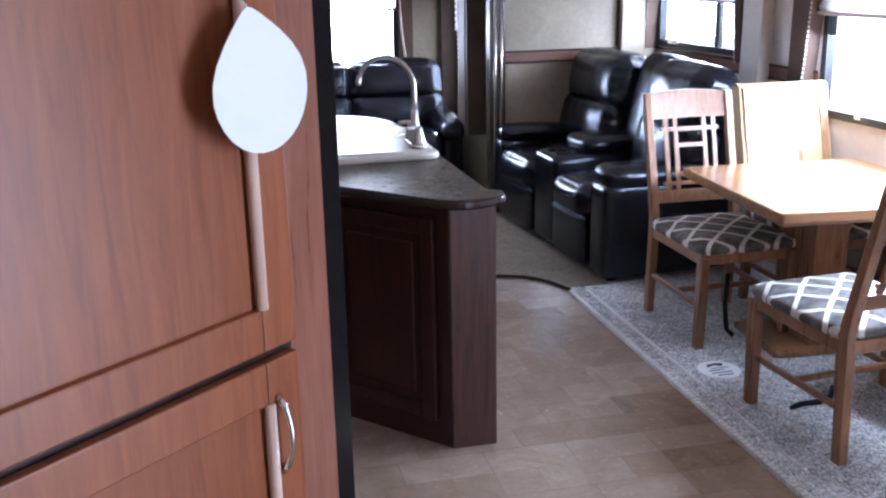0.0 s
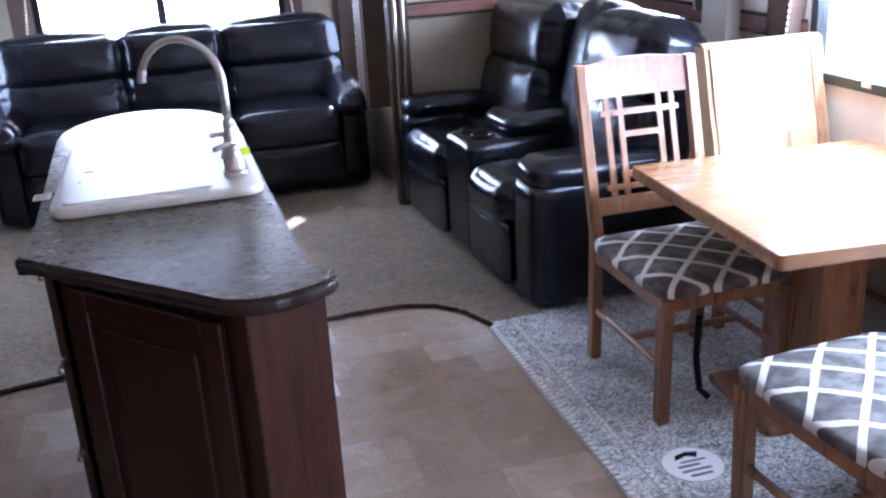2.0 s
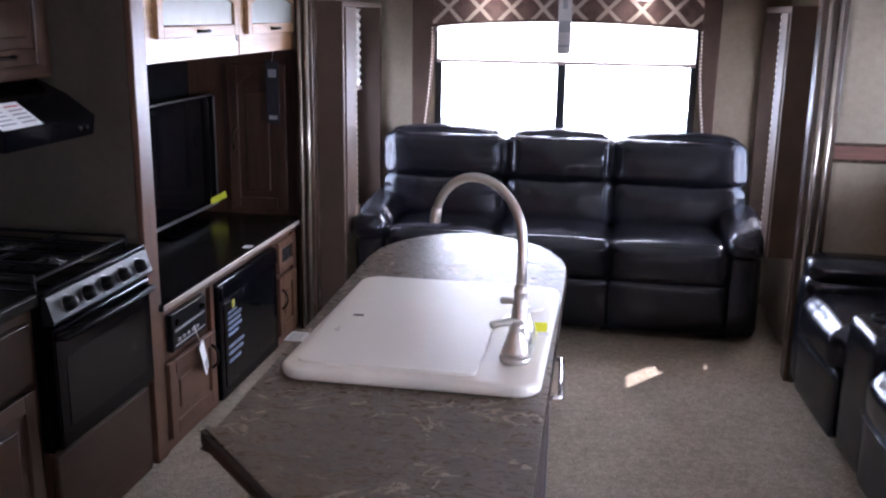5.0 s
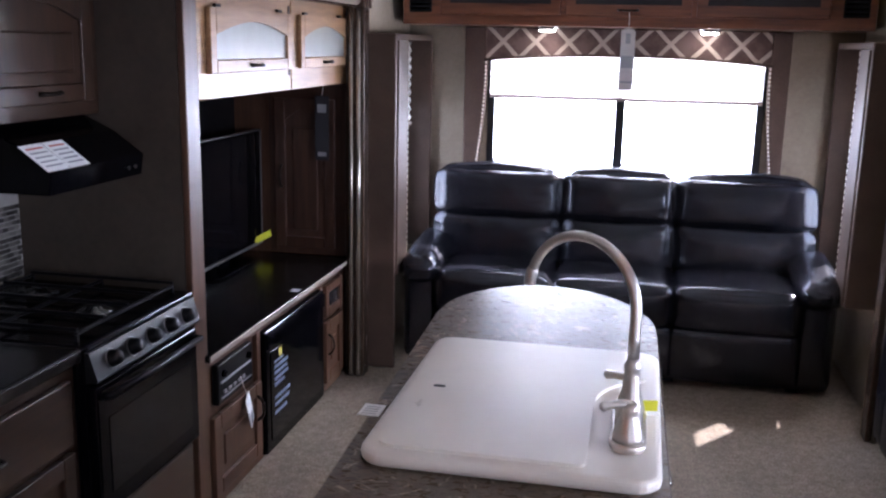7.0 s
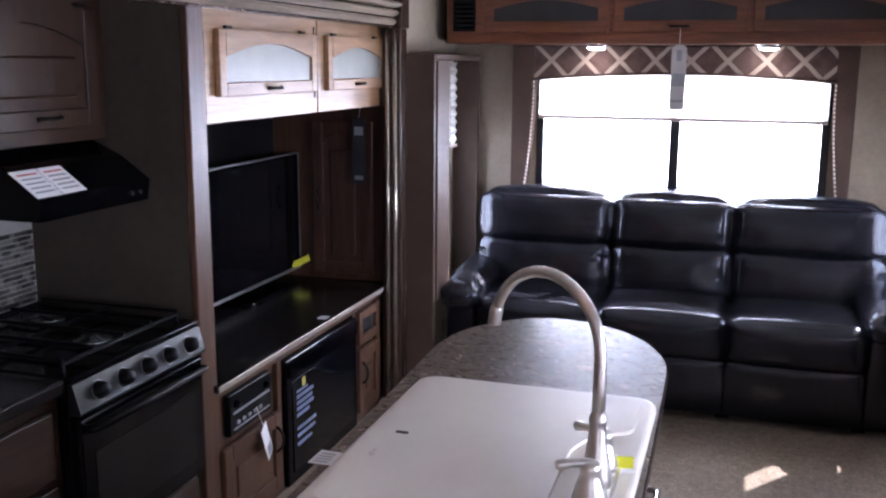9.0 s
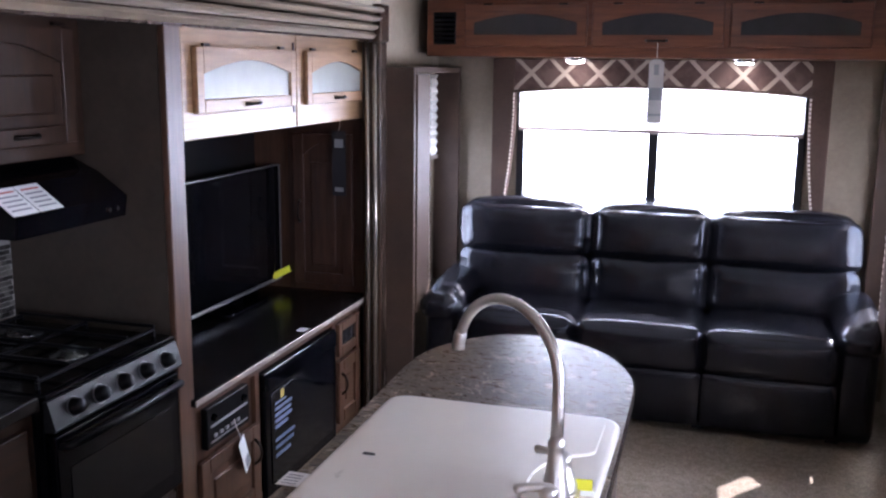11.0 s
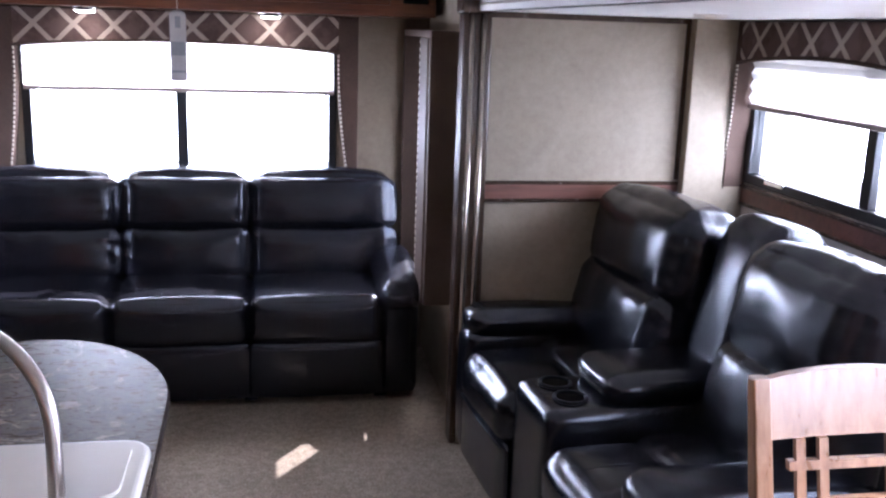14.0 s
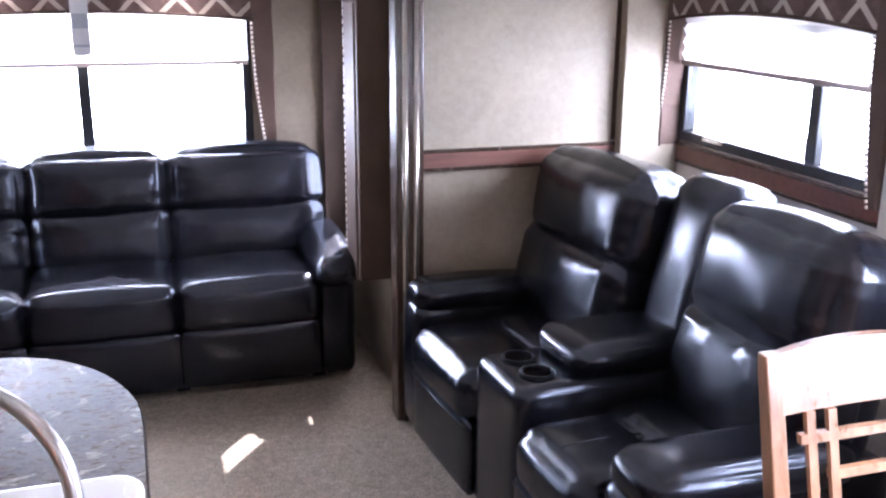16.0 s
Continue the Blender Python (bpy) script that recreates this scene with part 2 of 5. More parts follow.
def plain(name, c, rough, metal=0.0, var=0.15, scale=14.0, bumpy=0.05, spec=0.5):
    m = mat(name, c, rough, metal, spec)
    n = noise_tex(m, coords(m), scale, 5, 0.6)
    set_color(m, ramp(m, n, [(0.25, tuple(k * (1 - var) for k in c)), (0.75, tuple(min(1, k * (1 + var)) for k in c))]))
    link(m, math_node(m, "MULTIPLY_ADD", n, 0.12, max(0.02, rough - 0.06)), bsdf(m).inputs["Roughness"])
    bump(m, n, bumpy, 0.002)
    return m


M_SINK = plain("bone_white_sink_acrylic", (0.74, 0.69, 0.62), 0.3, var=0.03)
M_NICKEL = plain("brushed_nickel", (0.68, 0.65, 0.62), 0.34, 1.0, 0.08, 60)
M_CHROME = plain("polished_chrome", (0.75, 0.75, 0.75), 0.12, 1.0, 0.04)
M_BRONZE = plain("dark_bronze_metal", (0.035, 0.028, 0.024), 0.35, 0.9)
M_BLACK = plain("black_enamel", (0.002, 0.002, 0.003), 0.10, spec=0.14)
M_BLACK_MATT = plain("black_plastic", (0.004, 0.004, 0.005), 0.4, spec=0.18)
M_SCREEN = plain("dark_glossy_screen", (0.003, 0.003, 0.004), 0.06, var=0.05, bumpy=0.0, spec=0.3)
M_FRAME = plain("black_window_aluminium", (0.018, 0.019, 0.021), 0.35, 0.3)
M_CARD = plain("tan_wrapping_card", (0.36, 0.245, 0.115), 0.7, var=0.06, scale=5, bumpy=0.3)
M_PAPER = plain("white_paper", (0.80, 0.80, 0.79), 0.7, var=0.03)
M_GREY_INK = plain("grey_printing", (0.28, 0.29, 0.31), 0.7)
M_YELLOW = plain("yellow_paper_tag", (0.72, 0.70, 0.03), 0.6)
M_FROST = plain("frosted_cabinet_glass", (0.30, 0.31, 0.28), 0.3, var=0.08)
M_DARK_GLASS = plain("smoked_cabinet_glass", (0.03, 0.028, 0.03), 0.15)
M_BLIND = mat("white_pleated_blind", (0.82, 0.80, 0.76), 0.8)
bsdf(M_BLIND).inputs["Transmission Weight"].default_value = 0.0


def blind_material():
    m = M_BLIND
    tr = node(m, "ShaderNodeBsdfTranslucent", Color=(0.85, 0.82, 0.78, 1))
    ms = node(m, "ShaderNodeMixShader", Fac=0.6)
    link(m, bsdf(m).outputs[0], ms.inputs[1])
    link(m, tr.outputs[0], ms.inputs[2])
    link(m, ms.outputs[0], m.node_tree.nodes["Material Output"].inputs[0])


blind_material()
M_GLASS = mat("window_glass", (1, 1, 1), 0.0)
bsdf(M_GLASS).inputs["Transmission Weight"].default_value = 1.0
bsdf(M_GLASS).inputs["IOR"].default_value = 1.45
M_LAMP = mat("lamp_diffuser", (0.9, 0.88, 0.82), 0.4)
bsdf(M_LAMP).inputs["Emission Color"].default_value = (1, 0.93, 0.8, 1)
bsdf(M_LAMP).inputs["Emission Strength"].default_value = 12.0
M_GROUND = plain("pale_gravel", (0.42, 0.40, 0.37), 0.9, var=0.3, scale=6)

M_BINDING = fabric("pale_stitched_binding", (0.70, 0.68, 0.65))
M_RAIL = wood("reddish_rail_wood", (0.10, 0.035, 0.022), (0.16, 0.06, 0.038), (0.21, 0.085, 0.055), 0.4, "x")
M_POST_METAL = plain("bronze_bead_foil", (0.50, 0.44, 0.37), 0.22, 0.85)
M_RIDGE = plain("pale_brown_crown_foil", (0.33, 0.26, 0.19), 0.3, 0.2)
M_BLIND_RAIL = plain("taupe_blind_rail", (0.36, 0.29, 0.26), 0.5)
M_CORD = plain("pale_cord", (0.55, 0.48, 0.40), 0.6)
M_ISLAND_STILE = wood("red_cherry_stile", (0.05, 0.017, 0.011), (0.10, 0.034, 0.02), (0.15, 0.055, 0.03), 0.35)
M_BLACK_TOP = plain("black_speckled_laminate", (0.008, 0.007, 0.007), 0.22, 0.0, 0.4, 90, spec=0.3)
M_EDGE_METAL = plain("pale_edge_strip", (0.35, 0.31, 0.27), 0.3, 0.3)
M_YELLOW_DULL = plain("dull_yellow_sticker", (0.40, 0.32, 0.05), 0.5)
M_STICKER_BLUE = plain("faded_blue_print", (0.13, 0.16, 0.24), 0.5)
M_PAPER_GREY = plain("grey_paper", (0.40, 0.39, 0.38), 0.6)
M_GREY_METAL = plain("grey_metallic_plastic", (0.22, 0.21, 0.21), 0.35, 0.5)
M_TAG_DARK = plain("dark_printed_card", (0.025, 0.024, 0.03), 0.5)
M_TAG_GREY = plain("pale_grey_card", (0.50, 0.48, 0.47), 0.6)
# the taupe wallpaper again, with the partition's shade painted in
M_SHADED_PAPER = wallpaper("shaded_taupe_wallpaper", (0.038, 0.028, 0.020), (0.062, 0.047, 0.034))
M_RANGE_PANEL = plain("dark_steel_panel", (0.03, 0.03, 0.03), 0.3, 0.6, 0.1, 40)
M_BURNER = plain("grey_burner_metal", (0.14, 0.14, 0.14), 0.22, 0.8)
M_RED_INK = plain("red_printing", (0.45, 0.08, 0.06), 0.6)
M_PANTRY_STILE = wood("red_cherry_frame", (0.19, 0.070, 0.042), (0.28, 0.11, 0.068), (0.35, 0.15, 0.095), 0.3)
# bead wood coloured pale to hold the highlight along its profile
M_PANTRY_BEAD = wood("highlight_bead", (0.60, 0.38, 0.28), (0.75, 0.54, 0.43), (0.82, 0.64, 0.54), 0.3)
M_REGISTER = plain("tan_register_metal", (0.38, 0.33, 0.27), 0.4, 0.4)

M_GROUT = plain("pale_grout", (0.30, 0.28, 0.26), 0.8)


def mosaic():
    m = mat("mosaic_glass_tile", (0.2, 0.19, 0.17), 0.15)
    g = node(m, "ShaderNodeNewGeometry")
    set_color(m, ramp(m, g.outputs["Random Per Island"], [(0.0, (0.03, 0.027, 0.025)), (0.5, (0.08, 0.074, 0.068)), (1.0, (0.18, 0.165, 0.15))]))
    return m


M_MOSAIC = mosaic()

# ---- mesh helpers ----


def bm_box(bm, x0, x1, y0, y1, z0, z1, bev=0.0, seg=1):
    r = bmesh.ops.create_cube(bm, size=1, matrix=Matrix.LocRotScale(((x0 + x1) / 2, (y0 + y1) / 2, (z0 + z1) / 2), None, (abs(x1 - x0), abs(y1 - y0), abs(z1 - z0))))
    if bev:
        es = {e for v in r["verts"] for e in v.link_edges}
        bmesh.ops.bevel(bm, geom=list(es), offset=bev, segments=seg, affect="EDGES", profile=0.5)
    return bm


def box(x0, x1, y0, y1, z0, z1, bev=0.0, seg=1):
    return bm_box(bmesh.new(), x0, x1, y0, y1, z0, z1, bev, seg)


def mesh_ob(name, bm, material, smooth=False):
    me = bpy.data.meshes.new(name)
    bm.normal_update()
    bm.to_mesh(me)
    bm.free()
    if smooth:
        for p in me.polygons:
            p.use_smooth = True
    me.materials.append(material)
    return new(name, me)


def part(name, bm, material, parent, label="", smooth=False):
    ob = mesh_ob(name, bm, material, smooth)
    ob.parent = parent
    return tagged(ob, label)


def thing(name, m, label, category, group=""):
    ob = new(name)
    ob.empty_display_size = 0.1
    ob.matrix_basis = m if isinstance(m, Matrix) else Matrix.Translation(m)
    return tagged(ob, label, category, group)


def structure(name, bm, material, label="", category="", smooth=False):
    return tagged(mesh_ob(name, bm, material, smooth), label, category, kind="structure")


def cushion(w, d, h, r, puff=0.0, n=10, m=Matrix(), crumple=0.0, seed=0.0, bm=None, pucker=0.0):
    """A rounded, softly inflated box with its middle at the origin, then moved by m; pucker gathers its skin along the seams."""
    own = bmesh.new()
    bmesh.ops.create_cube(own, size=2)
    bmesh.ops.subdivide_edges(own, edges=own.edges[:], cuts=n, use_grid_fill=True)
    half = Vector((w / 2, d / 2, h / 2))
    for v in own.verts:
        u = Vector(v.co)
        p = Vector([math.copysign(abs(a) ** 0.8, a) * k for a, k in zip(u, half)])
        inner = Vector([max(-k + r, min(k - r, a)) for a, k in zip(p, half)])
        off = p - inner
        if off.length > 1e-6:
            p = inner + off.normalized() * min(off.length, r) if off.length > r else p
        grow = Vector((u.x * (1 - u.y ** 2) * (1 - u.z ** 2), u.y * (1 - u.x ** 2) * (1 - u.z ** 2), u.z * (1 - u.x ** 2) * (1 - u.y ** 2))) * puff
        p += grow
        if pucker:
            face = max(range(3), key=lambda i: abs(u[i]))
            for i in range(3):
                if i == face:
                    continue
                along = 3 - i - face
                near = math.exp(-max(0.0, half[i] - abs(p[i])) / 0.06)
                fold = noise.noise(Vector((p[along] * 34 + seed * 3, math.copysign(4, u[i]) + i * 9 + p[i] * 5, face * 7 + seed)))
                fold += 0.6 * noise.noise(Vector((p[along] * 15 + seed, p[i] * 9, face * 3 + i)))
                p[face] += math.copysign(1, u[face]) * fold * near * pucker
        if crumple:
            k = noise.noise(Vector((p.x * 7 + seed, p.y * 7, p.z * 4 + seed * 2))) * crumple
            p += p.normalized() * k
        v.co = m @ p
    if bm is None:
        return own
    me = bpy.data.meshes.new("tmp")
    own.to_mesh(me)
    own.free()
    bm.from_mesh(me)
    bpy.data.meshes.remove(me)
    return bm


def prism(points, z0, z1, bev=0.0, seg=2, axis="z", caps_only=True):
    """A straight prism over a plan outline (x, y), or (x, z) along y, or (y, z) along x."""
    bm = bmesh.new()

    def at(p, h):
        return {"z": (p[0], p[1], h), "y": (p[0], h, p[1]), "x": (h, p[0], p[1])}[axis]

    lo = [bm.verts.new(at(p, z0)) for p in points]
    hi = [bm.verts.new(at(p, z1)) for p in points]
    n = len(points)
    a = bm.faces.new(lo[::-1])
    b = bm.faces.new(hi)
    for i in range(n):
        bm.faces.new((lo[i], lo[(i + 1) % n], hi[(i + 1) % n], hi[i]))
    bmesh.ops.recalc_face_normals(bm, faces=bm.faces[:])
    if bev:
        bmesh.ops.bevel(bm, geom=list(set(a.edges) | set(b.edges)), offset=bev, segments=seg, affect="EDGES", profile=0.5)
    return bm


def tube(path, radii, n=12, bm=None, cap=True):
    """A round tube along a list of points; radii one number or one for each point."""
    bm = bm or bmesh.new()
    pts = [Vector(p) for p in path]
    if isinstance(radii, (int, float)):
        radii = [radii] * len(pts)
    rings, side = [], None
    for i, p in enumerate(pts):
        t = (pts[min(i + 1, len(pts) - 1)] - pts[max(i - 1, 0)]).normalized()
        if side is None:
            side = t.orthogonal().normalized()
        side = (side - t * side.dot(t)).normalized()
        up = t.cross(side)
        rings.append([bm.verts.new(p + radii[i] * (side * math.cos(2 * math.pi * k / n) + up * math.sin(2 * math.pi * k / n))) for k in range(n)])
    for a, b in zip(rings, rings[1:]):
        for k in range(n):
            bm.faces.new((a[k], a[(k + 1) % n], b[(k + 1) % n], b[k]))
    if cap:
        bm.faces.new(rings[0][::-1])
        bm.faces.new(rings[-1])
    return bm


def lathe(profile, centre=(0, 0), n=24, bm=None):
    """A turned body from (radius, z) pairs."""
    return tube([(centre[0], centre[1], z) for r, z in profile], [max(r, 1e-4) for r, z in profile], n, bm) if all(b[1] > a[1] for a, b in zip(profile, profile[1:])) else None


def holed_wall(name, axis, at0, at1, u0, u1, z0, z1, holes, material, label, category="wall"):
    """A wall across `axis`, with rectangular openings (u0, u1, z0, z1) cut right through."""
    bm = bmesh.new()
    us = sorted({u0, u1, *[h[0] for h in holes], *[h[1] for h in holes]})
    for a, b in zip(us, us[1:]):
        mid = (a + b) / 2
        cuts = sorted((h[2], h[3]) for h in holes if h[0] < mid < h[1])
        z = z0
        for c0, c1 in cuts + [(z1, z1)]:
            if c0 > z + 1e-6:
                bm_box(bm, *((at0, at1, a, b) if axis == "x" else (a, b, at0, at1)), z, c0)
            z = c1
    bmesh.ops.remove_doubles(bm, verts=bm.verts[:], dist=1e-5)
    return structure(name, bm, material, label, category)


def rounded_outline(w, h, r, n=6, cx=0.0, cy=0.0):
    pts = []
    for sx, sy, a0 in ((1, 1, 0), (-1, 1, 90), (-1, -1, 180), (1, -1, 270)):
        for i in range(n + 1):
            a = radians(a0 + 90 * i / n)
            pts.append((cx + sx * (w / 2 - r) + r * math.cos(a), cy + sy * (h / 2 - r) + r * math.sin(a)))
    return pts


def mullet(points, radius, n=5):
    """Round the corners of a plan outline; radius one number for each corner."""
    out = []
    k = len(points)
    for i, p in enumerate(points):
        p, a, b = Vector(p), Vector(points[i - 1]), Vector(points[(i + 1) % k])
        r = radius[i] if isinstance(radius, (list, tuple)) else radius
        if r <= 0:
            out.append(tuple(p))
            continue
        p0, p1 = p + (a - p).normalized() * r, p + (b - p).normalized() * r
        for j in range(n + 1):
            t = j / n
            out.append(tuple((1 - t) ** 2 * p0 + 2 * t * (1 - t) * p + t * t * p1))
    return out

# ---- setting ----
CEIL, SLIDE_CEIL = 2.045, 1.78
XL, XR, YB = 1.06, 3.49, 7.0          # main body's side walls and rear wall
XW, YE = 4.62, 5.80                   # dinette slide-out's outer wall and rear end wall
XK, YK = 0.36, 6.08                   # kitchen slide-out's back wall and rear end panel

structure("ground", box(-400, 400, -400, 400, -0.82, -0.8), M_GROUND, "pale gravel lot around the trailer", "ground")
structure("floor", box(0.0, 3.36, -2.2, 4.70, -0.06, 0.0), M_VINYL, "brown stone-look vinyl floor, worn and lightly glossy", "floor")


def living_carpet():
    edge = [(0.30, 3.97), (1.05, 4.02), (1.40, 4.16), (1.75, 4.225), (2.05, 4.25), (2.4, 4.31), (2.65, 4.345), (2.88, 4.36), (3.07, 4.355), (3.20, 4.30), (3.29, 4.20), (3.36, 4.02)]
    pts = edge + [(3.36, 4.055), (3.598, 4.055), (3.598, 5.79), (3.49, 5.79), (3.49, 5.81), (3.49, 7.0), (0.30, 7.0)]
    structure("carpet_living", prism(pts, 0.001, 0.009), M_CARPET, "beige cut-pile carpet in the living area", "carpet")
    structure("trim_carpet_edge", tube([(x, y, 0.009) for x, y in edge], 0.009, 8), M_POST, "dark rolled edge of the carpet at the vinyl floor", "trim", smooth=True)


living_carpet()
for box_x, box_y0, box_y1 in ((3.36, 1.60, 4.05), (3.60, 4.05, YE)):
    structure("carpet_slide", box(box_x, XW, box_y0, box_y1, -0.06, 0.010), M_CARPET_SLIDE, "speckled carpet of the dinette slide-out, window light put into its colour", "carpet")
for i, (a, b) in enumerate(((3.340, 3.362), (3.435, 3.449))):
    bm = bmesh.new()
    y = 1.62
    while y < 4.0:
        bm_box(bm, a, b, y, y + 0.020, 0.0 if i == 0 else 0.008, 0.017)
        y += 0.028
    structure("trim_carpet_binding", bm, M_BINDING, "pale stitched binding along the carpet edge", "trim")

REAR_WIN, SIDE_WIN = (1.52, 3.02, 0.90, 1.66), (6.34, 6.82, 0.62, 1.64)
W2, W3 = (4.56, 5.735, 1.13, 1.66), (2.08, 3.84, 0.90, 1.62)
holed_wall("wall_rear", "y", YB, YB + 0.06, 0.95, 3.60, 0, CEIL, [REAR_WIN], M_WALLPAPER, "taupe mottled wallpaper on the rear wall")
holed_wall("wall_left_rear", "x", XL - 0.06, XL, YK, YB, 0, CEIL, [SIDE_WIN], M_WALLPAPER, "taupe mottled wallpaper on the short left side wall")
holed_wall("wall_right_rear", "x", XR, XR + 0.06, YE, YB, 0, CEIL, [SIDE_WIN], M_WALLPAPER, "taupe mottled wallpaper on the short right side wall")
holed_wall("wall_slide_outer", "x", XW, XW + 0.06, 1.54, YE + 0.06, 0, SLIDE_CEIL, [W2, W3], M_PALE, "pale papered outer wall of the slide-out")
structure("wall_slide_rear", box(3.525, XW, YE, YE + 0.06, 0, SLIDE_CEIL), M_WALLPAPER, "taupe mottled wallpaper on the slide-out's end wall", "wall")
structure("wall_slide_front", box(3.50, XW, 1.54, 1.60, 0, SLIDE_CEIL), M_PALE, "plain papered end wall of the slide-out", "wall")
structure("pilaster_corner", box(4.35, XW, 5.74, YE, 0, SLIDE_CEIL, 0.004), M_WALLPAPER, "taupe papered boxed corner beside the slide-out window", "wall")
structure("pilaster_middle", box(4.54, XW, 4.30, 4.50, 0, SLIDE_CEIL, 0.004), M_PALE, "pale boxed pilaster between the slide-out windows", "wall")
structure("ceiling_slide", box(3.47, XW + 0.06, 1.54, YE + 0.06, SLIDE_CEIL, SLIDE_CEIL + 0.04), M_CEIL, "white ceiling of the slide-out", "ceiling")
structure("ceiling", box(-0.02, 3.60, -2.3, YB + 0.06, CEIL, CEIL + 0.05), M_CEIL, "white vinyl ceiling", "ceiling")
structure("wall_right_above", box(XR, XR + 0.05, -2.2, YE, SLIDE_CEIL + 0.04, CEIL), M_CREAM, "cream board above the slide-out's opening", "wall")
structure("wall_left_above", box(XL - 0.05, XL, 2.2, YK, 1.86, CEIL), M_CREAM, "cream board above the kitchen slide-out's opening", "wall")
structure("wall_kitchen_back", box(XK - 0.06, XK, 2.2, YK + 0.06, 0, 1.90), M_WALLPAPER, "taupe papered back wall of the kitchen", "wall")
structure("wall_kitchen_rear", box(XK, XL - 0.06, YK, YK + 0.06, 0, 1.90), M_WALNUT, "brown wooden end panel of the kitchen slide-out", "wall")
structure("wall_kitchen_front", box(-0.02, XL, 2.12, 2.20, 0, CEIL), M_WALLPAPER, "taupe papered wall beside the kitchen", "wall")
structure("ceiling_kitchen", box(XK - 0.06, XL - 0.05, 2.2, YK + 0.06, 1.86, 1.90), M_CEIL, "white ceiling of the kitchen slide-out", "ceiling")
structure("wall_front", box(-0.02, 3.6, -2.28, -2.2, 0, CEIL), M_WALLPAPER, "plain papered wall closing the hallway", "wall")
structure("wall_hall_left", box(-0.02, 0.06, -2.2, 2.12, 0, CEIL), M_WALLPAPER, "plain side wall of the hallway", "wall")
holed_wall("wall_hall_right", "x", 3.49, 3.55, -2.2, 1.54, 0, CEIL, [(-0.75, -0.05, 0.0, 1.92)], M_WALLPAPER, "papered side wall with the open entry doorway")
structure("ceiling_hall_patch", box(3.47, 3.60, -2.3, 1.54, CEIL - 0.004, CEIL), M_CEIL, "white ceiling over the entry", "ceiling")

# chair rail: dark mouldings over and under a reddish board
def chair_rail(name, x0, x1, y0, y1, z):
    along_x = x1 - x0 > y1 - y0
    t = structure(name, box(x0, x1, y0, y1, z + 0.014, z + 0.072), M_RAIL, "reddish-brown chair rail board with dark mouldings", "trim")
    for a in (z, z + 0.072):
        if along_x:
            part("moulding", box(x0, x1, y0 - 0.006, y1, a, a + 0.014, 0.003), M_POST, t)
        else:
            part("moulding", box(x0 - 0.006, x1, y0, y1, a, a + 0.014, 0.003), M_POST, t)


chair_rail("trim_chair_rail_end", 3.525, 4.35, YE - 0.012, YE, 1.036)
chair_rail("trim_chair_rail_outer", XW - 0.012, XW, 4.50, 5.735, 1.036)
chair_rail("trim_chair_rail_middle", XW - 0.012, XW, 3.86, 4.30, 1.036)
structure("trim_corner", box(4.335, 4.349, YE - 0.012, YE, 1.13, SLIDE_CEIL), M_POST, "dark corner moulding of the end wall", "trim")
structure("trim_slide_ceiling", box(3.527, 4.335, YE - 0.018, YE, SLIDE_CEIL - 0.022, SLIDE_CEIL), M_POST, "dark moulding under the slide-out ceiling", "trim")


def slide_post(name, x0, x1, y0, y1, top):
    t = structure(name, box(x0, x1, y0, y1, 0, top, 0.006, 2), M_POST, "dark glossy wooden jamb of the slide-out opening", "post")
    for u in (0.3, 0.7):
        x = x0 + (x1 - x0) * u
        part("bead", tube([(x, y0 - 0.002, 0.0), (x, y0 - 0.002, top)], 0.013, 10), M_POST_METAL, t, "shiny rounded bead", True)
    part("capital", box(x0 - 0.012, x1 + 0.012, y0 - 0.018, y1, top, top + 0.17, 0.006, 2), M_POST, t)


slide_post("post_left", 1.0, XL + 0.03, 5.99, YK, 1.81)
slide_post("post_right", 3.415, 3.525, YE - 0.04, YE + 0.06, 1.77)


def cornice(name, x0, x1, y0, y1, z, n=4, side=1):
    """A stepped crown of rounded bands along y."""
    t = structure(name, box(min(x0, x1), max(x0, x1), y0, y1, z, z + 0.155), M_POST, "layered brown crown moulding with pale ridges along the opening", "trim")
    f = x1
    for i in range(n):
        a = z + 0.008 + i * 0.037
        o = 0.008 + 0.012 * i
        part("ridge", prism([(f, a), (f + side * o, a + 0.006), (f + side * (o + 0.012), a + 0.017), (f + side * o, a + 0.028), (f, a + 0.031)], y0, y1, axis="y"), M_RIDGE, t)


cornice("trim_cornice_left", XL - 0.05, XL, 2.2, 5.985, 1.815, 4, 1)
cornice("trim_cornice_right", XR + 0.04, XR - 0.005, 1.54, 5.75, 1.78, 4, -1)


